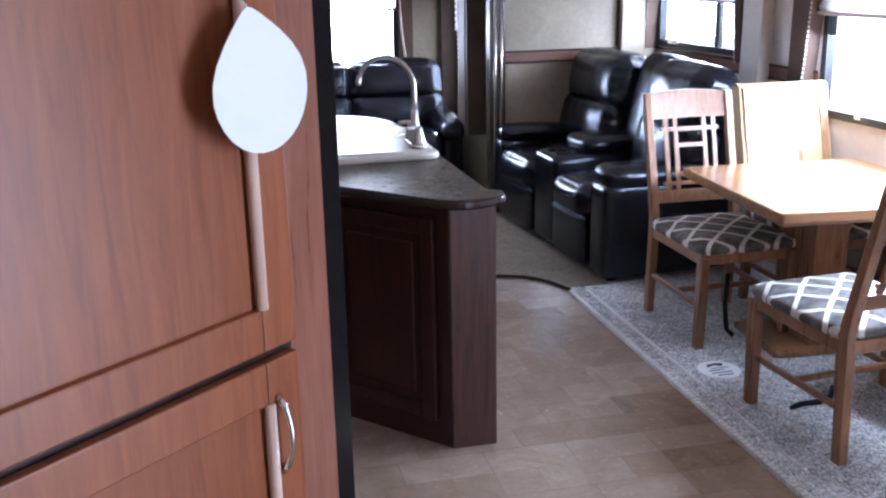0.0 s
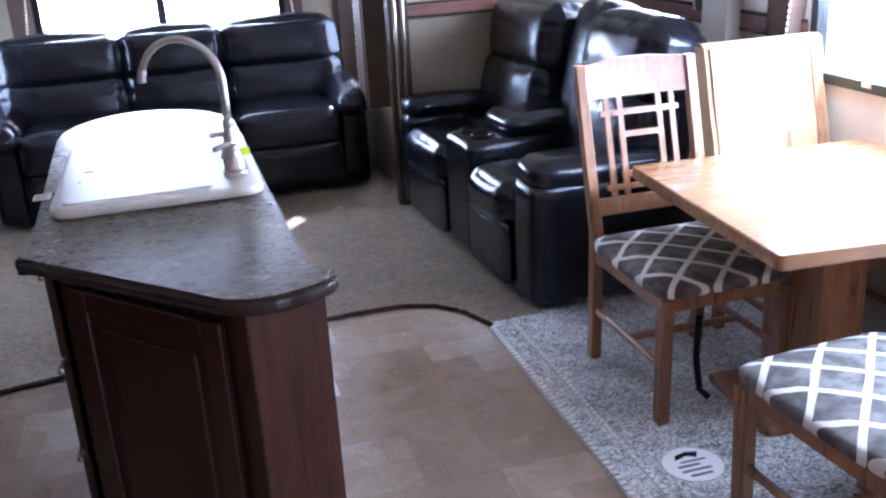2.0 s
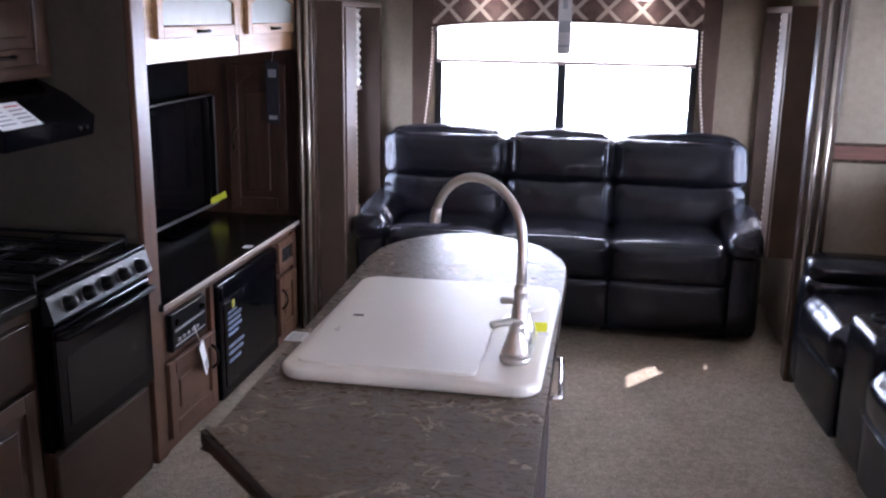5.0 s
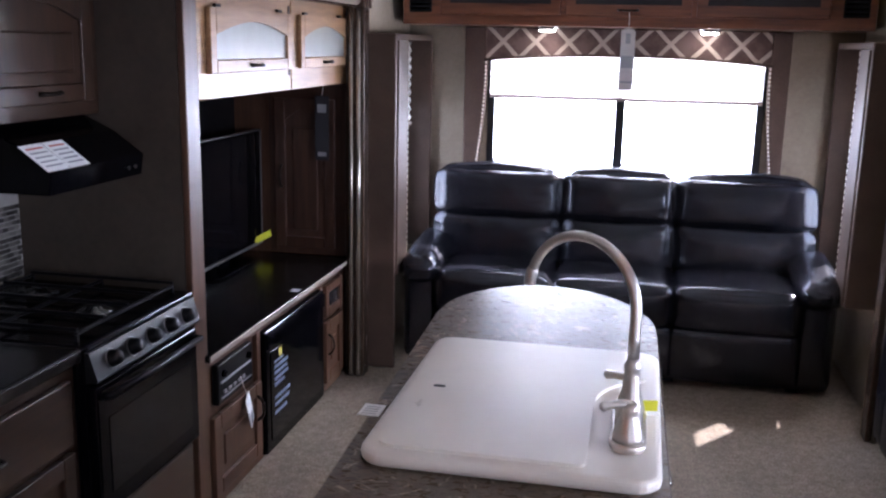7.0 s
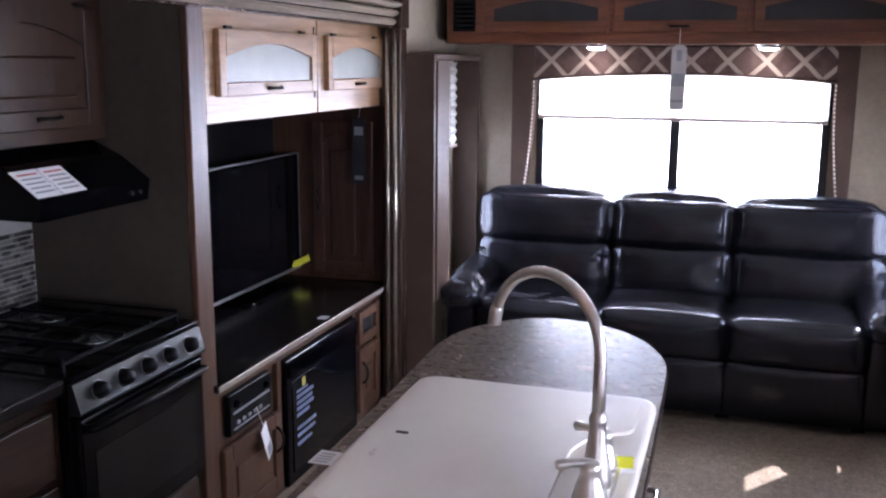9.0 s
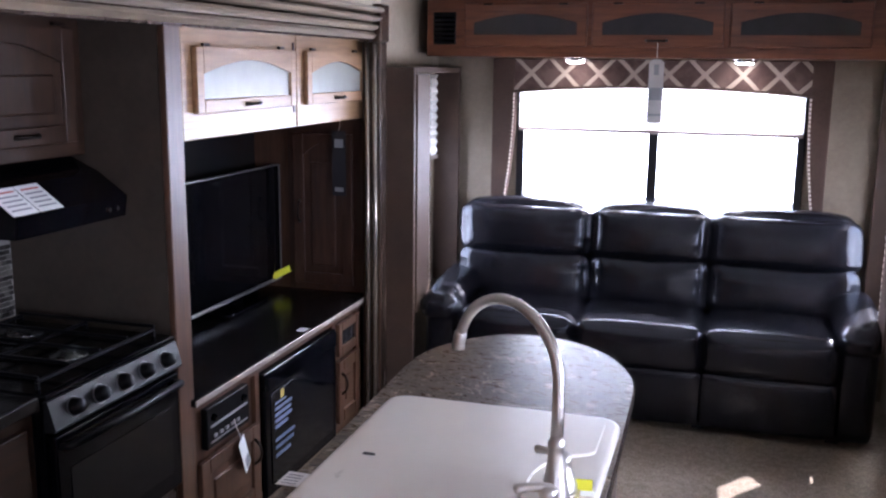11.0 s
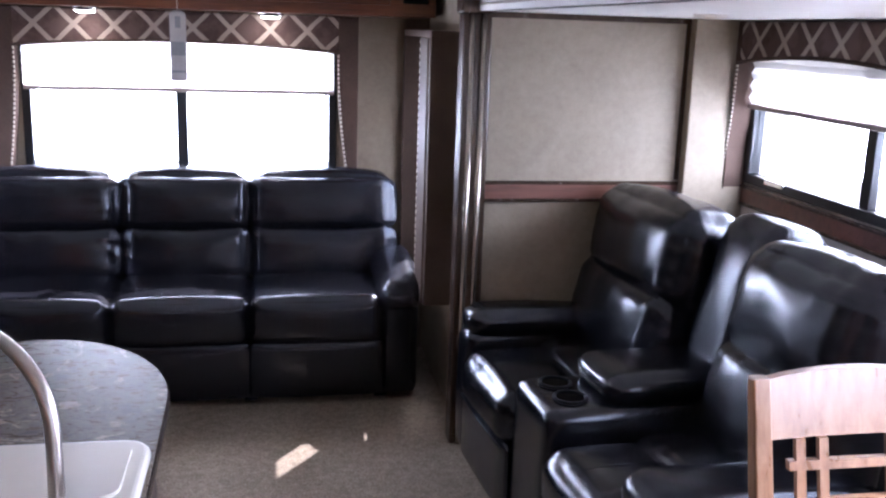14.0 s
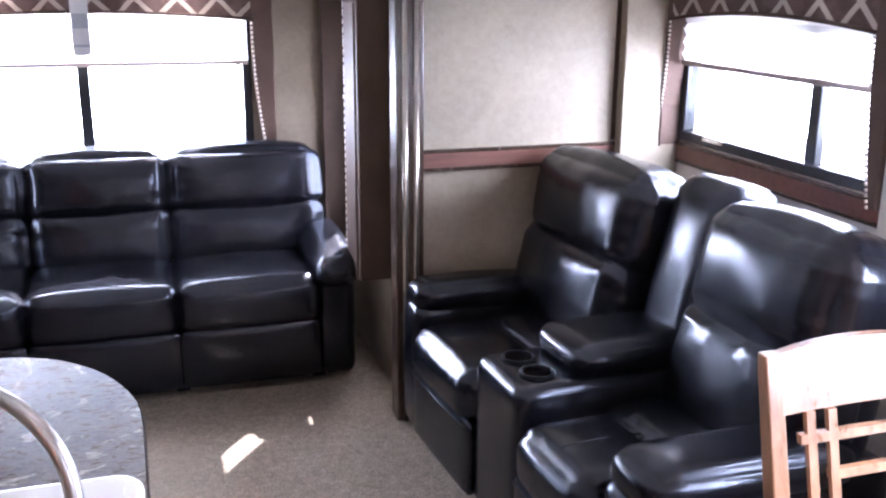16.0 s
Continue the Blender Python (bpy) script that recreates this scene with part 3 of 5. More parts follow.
def window_unit(name, axis, at, u0, u1, z0, z1, mulls, label, out=1):
    """Black aluminium frame with panes in an opening."""
    w = tagged(new(name), label, "window", kind="structure")

    def bx(a, b, c, d, t0=-0.01, t1=0.045):
        lo, hi = sorted((at + out * t0, at + out * t1))
        return box(lo, hi, a, b, c, d, 0.004) if axis == "x" else box(a, b, lo, hi, c, d, 0.004)

    f = 0.04
    part("window_frame", bx(u0, u1, z0, z0 + f), M_FRAME, w)
    part("window_frame", bx(u0, u1, z1 - f, z1), M_FRAME, w)
    part("window_frame", bx(u0, u0 + f, z0 + f, z1 - f), M_FRAME, w)
    part("window_frame", bx(u1 - f, u1, z0 + f, z1 - f), M_FRAME, w)
    cuts = [u0 + f, *mulls, u1 - f]
    for m in mulls:
        part("mullion", bx(m - 0.026, m + 0.026, z0 + f, z1 - f, -0.006, 0.03), M_FRAME, w)
    for a, b in zip(cuts, cuts[1:]):
        p = part("pane", bx(a, b, z0 + f, z1 - f, 0.015, 0.019), M_GLASS, w)
        p.visible_shadow = False
    return w


window_unit("window_1", "y", YB, *REAR_WIN, (2.26,), "wide black-framed rear window, glaring daylight outside")
window_unit("window_2", "x", XW, *W2, (4.92,), "black-framed slider window above the recliners")
window_unit("window_3", "x", XW, *W3, (2.95,), "large black-framed window beside the dinette")
window_unit("window_4", "x", XL, *SIDE_WIN, (), "narrow black-framed side window", -1)
window_unit("window_5", "x", XR, *SIDE_WIN, (), "narrow black-framed side window")
part("latch", box(4.585, 4.60, 3.45, 3.50, 0.925, 0.95, 0.003), M_CHROME, bpy.data.objects["window_3"], "small chrome latch")
part("latch", box(4.585, 4.60, 5.38, 5.52, 1.155, 1.175, 0.003), M_CHROME, bpy.data.objects["window_2"], "small chrome latch")


def pleated_blind(name, axis, at, u0, u1, z0, z1, label, side=-1, rail=True):
    t = thing(name, (0, 0, 0), label, "blind")
    n = max(4, int((z1 - z0) / 0.022))
    prof = []
    for i in range(n + 1):
        z = z0 + (z1 - z0) * i / n
        prof.append((at + side * (0.012 if i % 2 else 0.0), z))
    bm = bmesh.new()
    rows = [[bm.verts.new((p, u, z) if axis == "x" else (u, p, z)) for u in (u0, u1)] for p, z in prof]
    for a, b in zip(rows, rows[1:]):
        bm.faces.new((a[0], a[1], b[1], b[0]))
    part("pleats", bm, M_BLIND, t)
    lo, hi = sorted((at + side * 0.016, at - side * 0.006))
    if rail:
        part("bottom_rail", box(lo, hi, u0, u1, z0 - 0.02, z0, 0.003) if axis == "x" else box(u0, u1, lo, hi, z0 - 0.02, z0, 0.003), M_BLIND_RAIL, t)
    return t


pleated_blind("pleated_blind", "y", YB - 0.025, 1.535, 3.005, 1.385, 1.66, "white pleated blind, pulled a third down the rear window")
pleated_blind("pleated_blind", "x", XW - 0.025, 4.58, 5.70, 1.455, 1.67, "white pleated blind, partly lowered over the slide-out window")
pleated_blind("pleated_blind", "x", XW - 0.025, 2.08, 3.86, 1.42, 1.66, "white pleated blind, partly lowered over the dinette window")
pleated_blind("pleated_blind", "x", XL + 0.05, 6.32, 6.80, 1.23, 1.66, "white pleated blind, half lowered in the narrow side window", 1)
pleated_blind("pleated_blind", "x", XR - 0.05, 6.32, 6.80, 1.23, 1.66, "white pleated blind, half lowered in the narrow side window")


def window_dressing(name, axis, at, u0, u1, w0, w1, z0, z1, ztop, lab, side=-1, sag=0.035, depth=0.09):
    """A padded valance with an arched lower edge, and tapered side drapes with stitched cords. u0, u1: outside; w0, w1: glass."""
    t = thing(name, (0, 0, 0), lab, "valance")

    def pr(pts, t0, t1, bev=0.006):
        lo, hi = sorted((at + side * t0, at + side * t1))
        return prism(pts, lo, hi, bev, 2, "x" if axis == "x" else "y")

    n = 16
    low = []
    for i in range(n + 1):
        s = i / n
        low.append((w0 - 0.02 + (w1 - w0 + 0.04) * s, z1 - sag * (2 * s - 1) ** 2))
    part("valance_board", pr([(w0 - 0.02, ztop)] + low + [(w1 + 0.02, ztop)], 0.0, depth), M_VALANCE_X if axis == "y" else M_VALANCE_Y, t, "dark fabric with a pale diamond lattice")
    bm = bmesh.new()
    tube([((at + side * (depth + 0.004), u, z) if axis == "x" else (u, at + side * (depth + 0.004), z)) for u, z in low], 0.007, 8, bm)
    part("piping", bm, M_BROWN_FABRIC, t, "dark piped lower edge", True)
    for a, g in ((u0, w0), (u1, w1)):
        s = 1 if g > a else -1
        inner = []
        for i in range(11):
            k = i / 10
            z = z0 + (z1 - sag - z0) * k
            inner.append((g - s * 0.012 - s * 0.055 * (1 - k) ** 2.0, z))
        part("side_drape", pr([(a, ztop), (a, z0)] + inner + [(inner[-1][0], ztop)], 0.0, depth + 0.006), M_BROWN_FABRIC, t, "tapered brown drape panel")
        bm = bmesh.new()
        for i in range(0, 30):
            k0, k1 = i / 30, (i + 0.55) / 30
            q = []
            for k in (k0, k1):
                j = min(9, int(k * 10))
                f = k * 10 - j
                u = inner[j][0] * (1 - f) + inner[j + 1][0] * f
                z = inner[j][1] * (1 - f) + inner[j + 1][1] * f
                q.append((at + side * (depth + 0.008), u, z) if axis == "x" else (u, at + side * (depth + 0.008), z))
            tube(q, 0.005, 6, bm)
        tagged(part("stitched_cord", bm, M_CORD, t, "pale dashed cord along the drape"), kind="stuff")
    return t


window_dressing("valance", "y", YB - 0.002, 1.40, 3.12, 1.53, 3.01, 0.93, 1.61, 1.75, "brown padded valance and drapes with diamond lattice at the rear window")
window_dressing("valance", "x", XW - 0.002, 4.50, 5.738, 4.60, 5.70, 1.11, 1.65, 1.775, "brown padded valance and drapes with diamond lattice over the recliners", depth=0.085)
window_dressing("valance", "x", XW - 0.002, 1.98, 4.02, 2.10, 3.84, 0.92, 1.65, 1.775, "brown padded valance and drapes with diamond lattice at the dinette window", depth=0.07)


def side_cornice(x0, x1, m_side, zb):
    t = thing("side_window_cornice", (0, 0, 0), "brown board cornice boxing in the narrow side window", "valance")
    part("side_board", box(x0, x1, 6.14, 6.17, zb, 1.70, 0.004), M_CORNICE, t)
    part("side_board", box(x0, x1, 6.93, 6.955, 0.50, 1.70, 0.004), M_CORNICE, t)
    part("top_board", box(x0, x1, 6.17, 6.93, 1.67, 1.70, 0.003), M_CORNICE, t)
    e = x1 if m_side > 0 else x0
    part("front_board", box(e - 0.008, e + 0.008, 6.172, 6.37, 0.50, 1.668, 0.003), M_CORNICE, t)
    bm = bmesh.new()
    for i in range(36):
        z = 0.52 + i * 0.032
        tube([(e + 0.004 * m_side, 6.38, z), (e + 0.004 * m_side, 6.38, z + 0.018)], 0.005, 6, bm)
    tagged(part("stitched_cord", bm, M_CORD, t, "pale dashed cord"), kind="stuff")


side_cornice(XL, 1.205, 1, 0.012)
side_cornice(3.352, XR, -1, 0.50)
# ---- kitchen island ----


def cabinet_door(parent, o, u, w, h, m_frame, m_panel, arch=False, handle=None, normal=(1, 0, 0), glass=None, handle_mat=None, t=0.02, rail=0.055, lab="", raised=True):
    """A framed door: o its lower corner, u its direction along the width, normal its face. Returns the door part."""
    U, N, Z = Vector(u).normalized(), Vector(normal).normalized(), Vector((0, 0, 1))
    fm = Matrix((U, Z, N)).transposed().to_4x4()
    fm.translation = Vector(o)

    def slab(bm, a, b, c, d, e, f, bev=0.004):
        tmp = box(a, b, c, d, e, f, bev, 2)
        tmp.transform(fm)
        me = bpy.data.meshes.new("tmp")
        tmp.to_mesh(me)
        tmp.free()
        bm.from_mesh(me)
        bpy.data.meshes.remove(me)

    def strip(name, *sizes):
        piece = bmesh.new()
        slab(piece, *sizes)
        part(name, piece, m_frame, d)

    bm = bmesh.new()
    slab(bm, rail - 0.004, w - rail + 0.004, rail - 0.004, h - rail + 0.004, 0.001, t * 0.45, 0.0)
    d = part("door", bm, glass or m_panel, parent, lab)
    strip("stile", 0, rail, 0, h, 0, t)
    strip("stile", w - rail, w, 0, h, 0, t)
    strip("rail", rail, w - rail, 0, rail, 0, t)
    if arch:
        pts = [(rail, h)]
        for i in range(11):
            s = i / 10
            pts.append((rail + (w - 2 * rail) * s, h - rail * 1.9 + rail * 1.0 * math.sin(math.pi * s)))
        pts.append((w - rail, h))
        top = prism(pts, 0, t)
        top.transform(fm)
        part("rail", top, m_frame, d)
    else:
        strip("rail", rail, w - rail, h - rail, h, 0, t)
    if raised and not glass:
        bm = bmesh.new()
        g = rail + 0.035
        if w > 2 * g + 0.03 and h > 2 * g + 0.03:
            slab(bm, g, w - g, g, h - g - (rail * 0.9 if arch else 0), 0.002, t * 0.75, 0.006)
            part("raised_panel", bm, m_panel, d)
    if handle:
        hu, hz, length, upright = handle
        pts = []
        for i in range(9):
            s = i / 8
            off = 0.028 * math.sin(math.pi * s) ** 0.6 + t
            pts.append(fm @ Vector((hu, hz + length * (s - 0.5), off) if upright else (hu + length * (s - 0.5), hz, off)))
        bm = tube(pts, [0.007, 0.006, 0.005, 0.005, 0.005, 0.005, 0.005, 0.006, 0.007], 8)
        part("handle", bm, handle_mat or M_BRONZE, d, "", True)
    return d


def island():
    t = thing("kitchen_island", (2.2, 3.5, 0), "dark cherry kitchen island with angled end and drawers", "island")
    off = Vector((2.2, 3.5, 0))
    base = [(1.955, 2.93), (2.345, 2.50), (2.51, 2.50), (2.425, 4.10), (2.28, 4.36), (2.06, 4.36), (1.93, 4.18)]

    def loc(bm):
        bm.transform(Matrix.Translation(-off))
        return bm

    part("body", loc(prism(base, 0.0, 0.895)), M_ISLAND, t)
    # angled end: door with a frame
    a, b = Vector((1.955, 2.93, 0.10)), Vector((2.34, 2.50, 0.10))
    u = (b - a).normalized()
    n = Vector((u.y, -u.x, 0))
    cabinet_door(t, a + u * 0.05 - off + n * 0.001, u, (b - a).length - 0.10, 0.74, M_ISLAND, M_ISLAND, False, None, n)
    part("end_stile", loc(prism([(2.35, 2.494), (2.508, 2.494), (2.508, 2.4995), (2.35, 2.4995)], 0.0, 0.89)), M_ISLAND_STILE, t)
    # drawers and doors along the kitchen side
    for i in range(4):
        y0 = 2.99 + i * 0.29
        for z0, h in ((0.10, 0.24), (0.36, 0.24), (0.62, 0.24)):
            dr = part("drawer_front", loc(box(1.913, 1.935, y0, y0 + 0.27, z0, z0 + h, 0.005, 2)), M_ISLAND, t)
            zc = z0 + h - 0.06
            part("pull", loc(tube([(1.913, y0 + 0.09, zc), (1.888, y0 + 0.10, zc - 0.004), (1.884, y0 + 0.135, zc - 0.008), (1.888, y0 + 0.17, zc - 0.004), (1.913, y0 + 0.18, zc)], 0.005, 8)), M_CHROME, dr, "", True)
    part("side_panel", loc(prism([(2.49, 2.62), (2.508, 2.62), (2.434, 4.06), (2.42, 4.06)], 0.10, 0.86)), M_ISLAND, t)
    part("towel_bar", loc(tube([(2.43, 3.70, 0.80), (2.47, 3.70, 0.80), (2.478, 3.69, 0.80), (2.49, 3.45, 0.80), (2.484, 3.44, 0.80), (2.45, 3.44, 0.80)], 0.007, 10)), M_CHROME, t, "chrome towel bar", True)
    return t


island()


def countertop():
    far = [(2.468, 4.0), (2.455, 4.17), (2.39, 4.33), (2.29, 4.44), (2.17, 4.49), (2.05, 4.475), (1.945, 4.38), (1.88, 4.25), (1.862, 4.1)]
    smooth = []
    for k in range(len(far) - 1):
        p0, p1, p2, p3 = (Vector(far[max(0, min(len(far) - 1, k + d))]) for d in (-1, 0, 1, 2))
        for j in range(4):
            u = j / 4
            smooth.append(tuple(0.5 * (2 * p1 + (p2 - p0) * u + (2 * p0 - 5 * p1 + 4 * p2 - p3) * u * u + (3 * p1 - p0 - 3 * p2 + p3) * u ** 3)))
    pts = mullet([(1.862, 2.88), (2.36, 2.365), (2.585, 2.472)], [0.05, 0.11, 0.11], 7) + smooth + [far[-1]]
    t = thing("countertop", (2.2, 3.5, 0.895), "brown stone-pattern laminate worktop with dark rounded edge", "worktop")
    off = Matrix.Translation((-2.2, -3.5, -0.895))
    bm = prism(pts, 0.895, 0.929, 0.012, 3)
    bm.transform(off)
    part("edge_band", bm, M_LAM_EDGE, t, "dark glossy rounded edge")
    cx, cy = 2.2, 3.5
    inner = []
    for x, y in pts:
        v = Vector((x - cx, y - cy))
        v -= v.normalized() * 0.011
        inner.append((cx + v.x, cy + v.y))
    bm = prism(inner, 0.929, 0.9315)
    bm.transform(off)
    part("laminate_surface", bm, M_LAMINATE, t)


countertop()


def sink():
    t = thing("kitchen_sink", (2.198, 3.46, 0.931), "bone-white kitchen sink with its fitted cover in place", "sink")
    w, d = 0.53, 0.705
    rim = prism(rounded_outline(w, d, 0.05, 6), 0.0, 0.028, 0.011, 3)
    part("rim", rim, M_SINK, t, "", False)
    # the cover leaves a notch round the tap
    x0, x1, y0, y1 = -w / 2 + 0.03, w / 2 - 0.03, -d / 2 + 0.03, d / 2 - 0.03
    notch = [(x0, y0), (x1 - 0.10, y0), (x1 - 0.10, 0.03), (x1 - 0.055, 0.10), (x1, 0.13), (x1, y1), (x0, y1)]
    cov = prism(mullet(notch, [0.03, 0.015, 0.05, 0.04, 0.02, 0.03, 0.03], 4), 0.024, 0.0345)
    bmesh.ops.triangulate(cov, faces=[f for f in cov.faces if len(f.verts) > 4])
    part("cover", cov, M_SINK, t, "flat off-white cover board")
    bm = prism(rounded_outline(0.026, 0.011, 0.005, 4, -0.184, -0.014), 0.034, 0.0352)
    part("finger_hole", bm, M_BLACK_MATT, t, "small dark finger hole")
    t2 = thing("faucet", (2.402, 3.315, 0.959), "brushed nickel gooseneck kitchen faucet with two lever handles", "faucet")
    part("base_plate", prism(rounded_outline(0.066, 0.215, 0.032, 8), 0, 0.016, 0.006, 3), M_NICKEL, t2)
    part("neck_base", lathe([(0.027, 0.014), (0.0265, 0.03), (0.0215, 0.055), (0.017, 0.085), (0.0142, 0.112), (0.0135, 0.122), (0.0150, 0.125), (0.0150, 0.133), (0.0122, 0.137), (0.011, 0.145)]), M_NICKEL, t2, "flared tapering neck base", True)
    dirx = Vector((-0.211, 0.127, 0)).normalized()
    path, reach, rise = [Vector((0, 0, 0.13)), Vector((0, 0, 0.18)), Vector((0, 0, 0.232))], 0.122, 0.232

    def arc(deg):
        a = radians(deg)
        return dirx * (reach - reach * math.cos(a)) + Vector((0, 0, rise + reach * math.sin(a)))

    path += [arc(9 * i) for i in range(1, 20)]
    part("spout", tube(path, [0.0112, 0.0105, 0.0102] + [0.0101 - 0.00004 * i for i in range(19)], 16), M_NICKEL, t2, "", True)
    part("nozzle", tube([arc(160), arc(162), arc(166), arc(171), arc(176), arc(177)], [0.0098, 0.0116, 0.0122, 0.0118, 0.0126, 0.011], 16), M_NICKEL, t2, "", True)
    for s in (-1, 1):
        h = part("lever_base", lathe([(0.029, 0.014), (0.0285, 0.024), (0.024, 0.04), (0.0175, 0.058), (0.0155, 0.068), (0.017, 0.071), (0.016, 0.08), (0.009, 0.086)], (0, 0.070 * s)), M_NICKEL, t2, "flared lever base", True)
        part("lever", tube([(0.004, 0.069 * s, 0.078), (-0.014, 0.073 * s, 0.083), (-0.032, 0.08 * s, 0.082), (-0.048, 0.088 * s, 0.079), (-0.052, 0.09 * s, 0.078)], [0.009, 0.0085, 0.0075, 0.009, 0.005], 12), M_NICKEL, h, "", True)
    tg = thing("paper_tag", (2.438, 3.40, 0.966), "small yellow paper tag tied to the faucet", "tag")
    bm = box(-0.016, 0.016, -0.001, 0.001, 0, 0.03)
    bm.transform(pose(0, 0, 0, 12, 0, 10))
    part("slip", bm, M_YELLOW, tg)
    bm = box(-0.019, 0.021, -0.0022, -0.0012, -0.003, 0.007)
    bm.transform(pose(0, 0, 0, 12, 0, 10))
    part("border", bm, M_PAPER, tg, "white lower edge")
    lb = thing("paper_label", (1.893, 3.36, 0.9325), "small white printed label on the worktop", "label")
    part("sheet", box(-0.022, 0.022, -0.03, 0.03, 0, 0.001), M_PAPER, lb)
    for i in range(4):
        part("print_line", box(-0.016, 0.014, -0.022 + i * 0.012, -0.018 + i * 0.012, 0.001, 0.0014), M_GREY_INK, lb)


sink()

# ---- sofa and recliners ----


def seat_piece(bm, x0, x1, y0, y1, z0, z1, r, puff, lean=0.0, seed=0.0, crumple=0.004, n=10, pucker=0.0):
    m = Matrix.Translation(((x0 + x1) / 2, (y0 + y1) / 2, (z0 + z1) / 2)) @ pose(0, 0, 0, lean, 0, 0)
    return cushion(x1 - x0, y1 - y0, z1 - z0, r, puff, n, m, crumple, seed, bm, pucker)


def sofa():
    """Three-seat sofa, front towards -y, in local coordinates from its front middle."""
    t = thing("sofa", (2.29, 6.22, 0.005), "black leather three-seat reclining sofa with padded arms", "sofa")
    part("base", box(-0.97, 0.97, 0.05, 0.70, 0.03, 0.26, 0.015, 2), M_LEATHER, t)
    for i in range(4):
        part("foot", box(-0.9 + i * 0.6 - 0.03, -0.9 + i * 0.6 + 0.03, 0.1, 0.16, 0, 0.03), M_BLACK_MATT, t)
    xs = [-0.90, -0.30, 0.30, 0.90]
    for i in range(3):
        a, b = xs[i] + 0.004, xs[i + 1] - 0.004
        part("seat_cushion", seat_piece(None, a - 0.003, b + 0.003, -0.005, 0.56, 0.295, 0.515, 0.05, 0.022, 0, i * 3.1, 0.005, 26, 0.004), M_LEATHER, t, "", True)
        part("footrest_panel", seat_piece(None, a, b, 0.018, 0.06, 0.045, 0.305, 0.018, 0.008, 0, i + 7.0, 0.002, 10), M_LEATHER, t, "", True)
        ao = a - (0.10 if i == 0 else 0)
        bo = b + (0.10 if i == 2 else 0)
        bk = part("backrest", seat_piece(None, ao + 0.005, bo - 0.005, 0.52, 0.70, 0.42, 0.955, 0.06, 0.01, -8, i + 0.4, 0.004, 14), M_LEATHER, t, "", True)
        part("head_pillow", seat_piece(None, ao, bo, 0.47, 0.71, 0.695, 0.988, 0.07, 0.030, -8, i + 1.7, 0.007, 28, 0.008), M_LEATHER, bk, "", True)
        part("lumbar_pillow", seat_piece(None, ao + 0.004, bo - 0.004, 0.435, 0.67, 0.46, 0.752, 0.06, 0.030, -7, i + 5.0, 0.007, 28, 0.008), M_LEATHER, bk, "", True)
    for s in (-1, 1):
        x0, x1 = (0.885, 1.075) if s > 0 else (-1.075, -0.885)
        a = part("arm", seat_piece(None, x0 + 0.01, x1 - 0.01, 0.03, 0.66, 0.03, 0.52, 0.04, 0.006, 0, s + 2.0, 0.003), M_LEATHER, t, "", True)
        m = Matrix.Translation(((x0 + x1) / 2, 0.27, 0.545)) @ pose(0, 0, 0, 7, 0, 0)
        part("arm_pad", cushion(0.195, 0.60, 0.13, 0.06, 0.012, 10, m, 0.005, s + 4.0), M_LEATHER, a, "", True)


sofa()


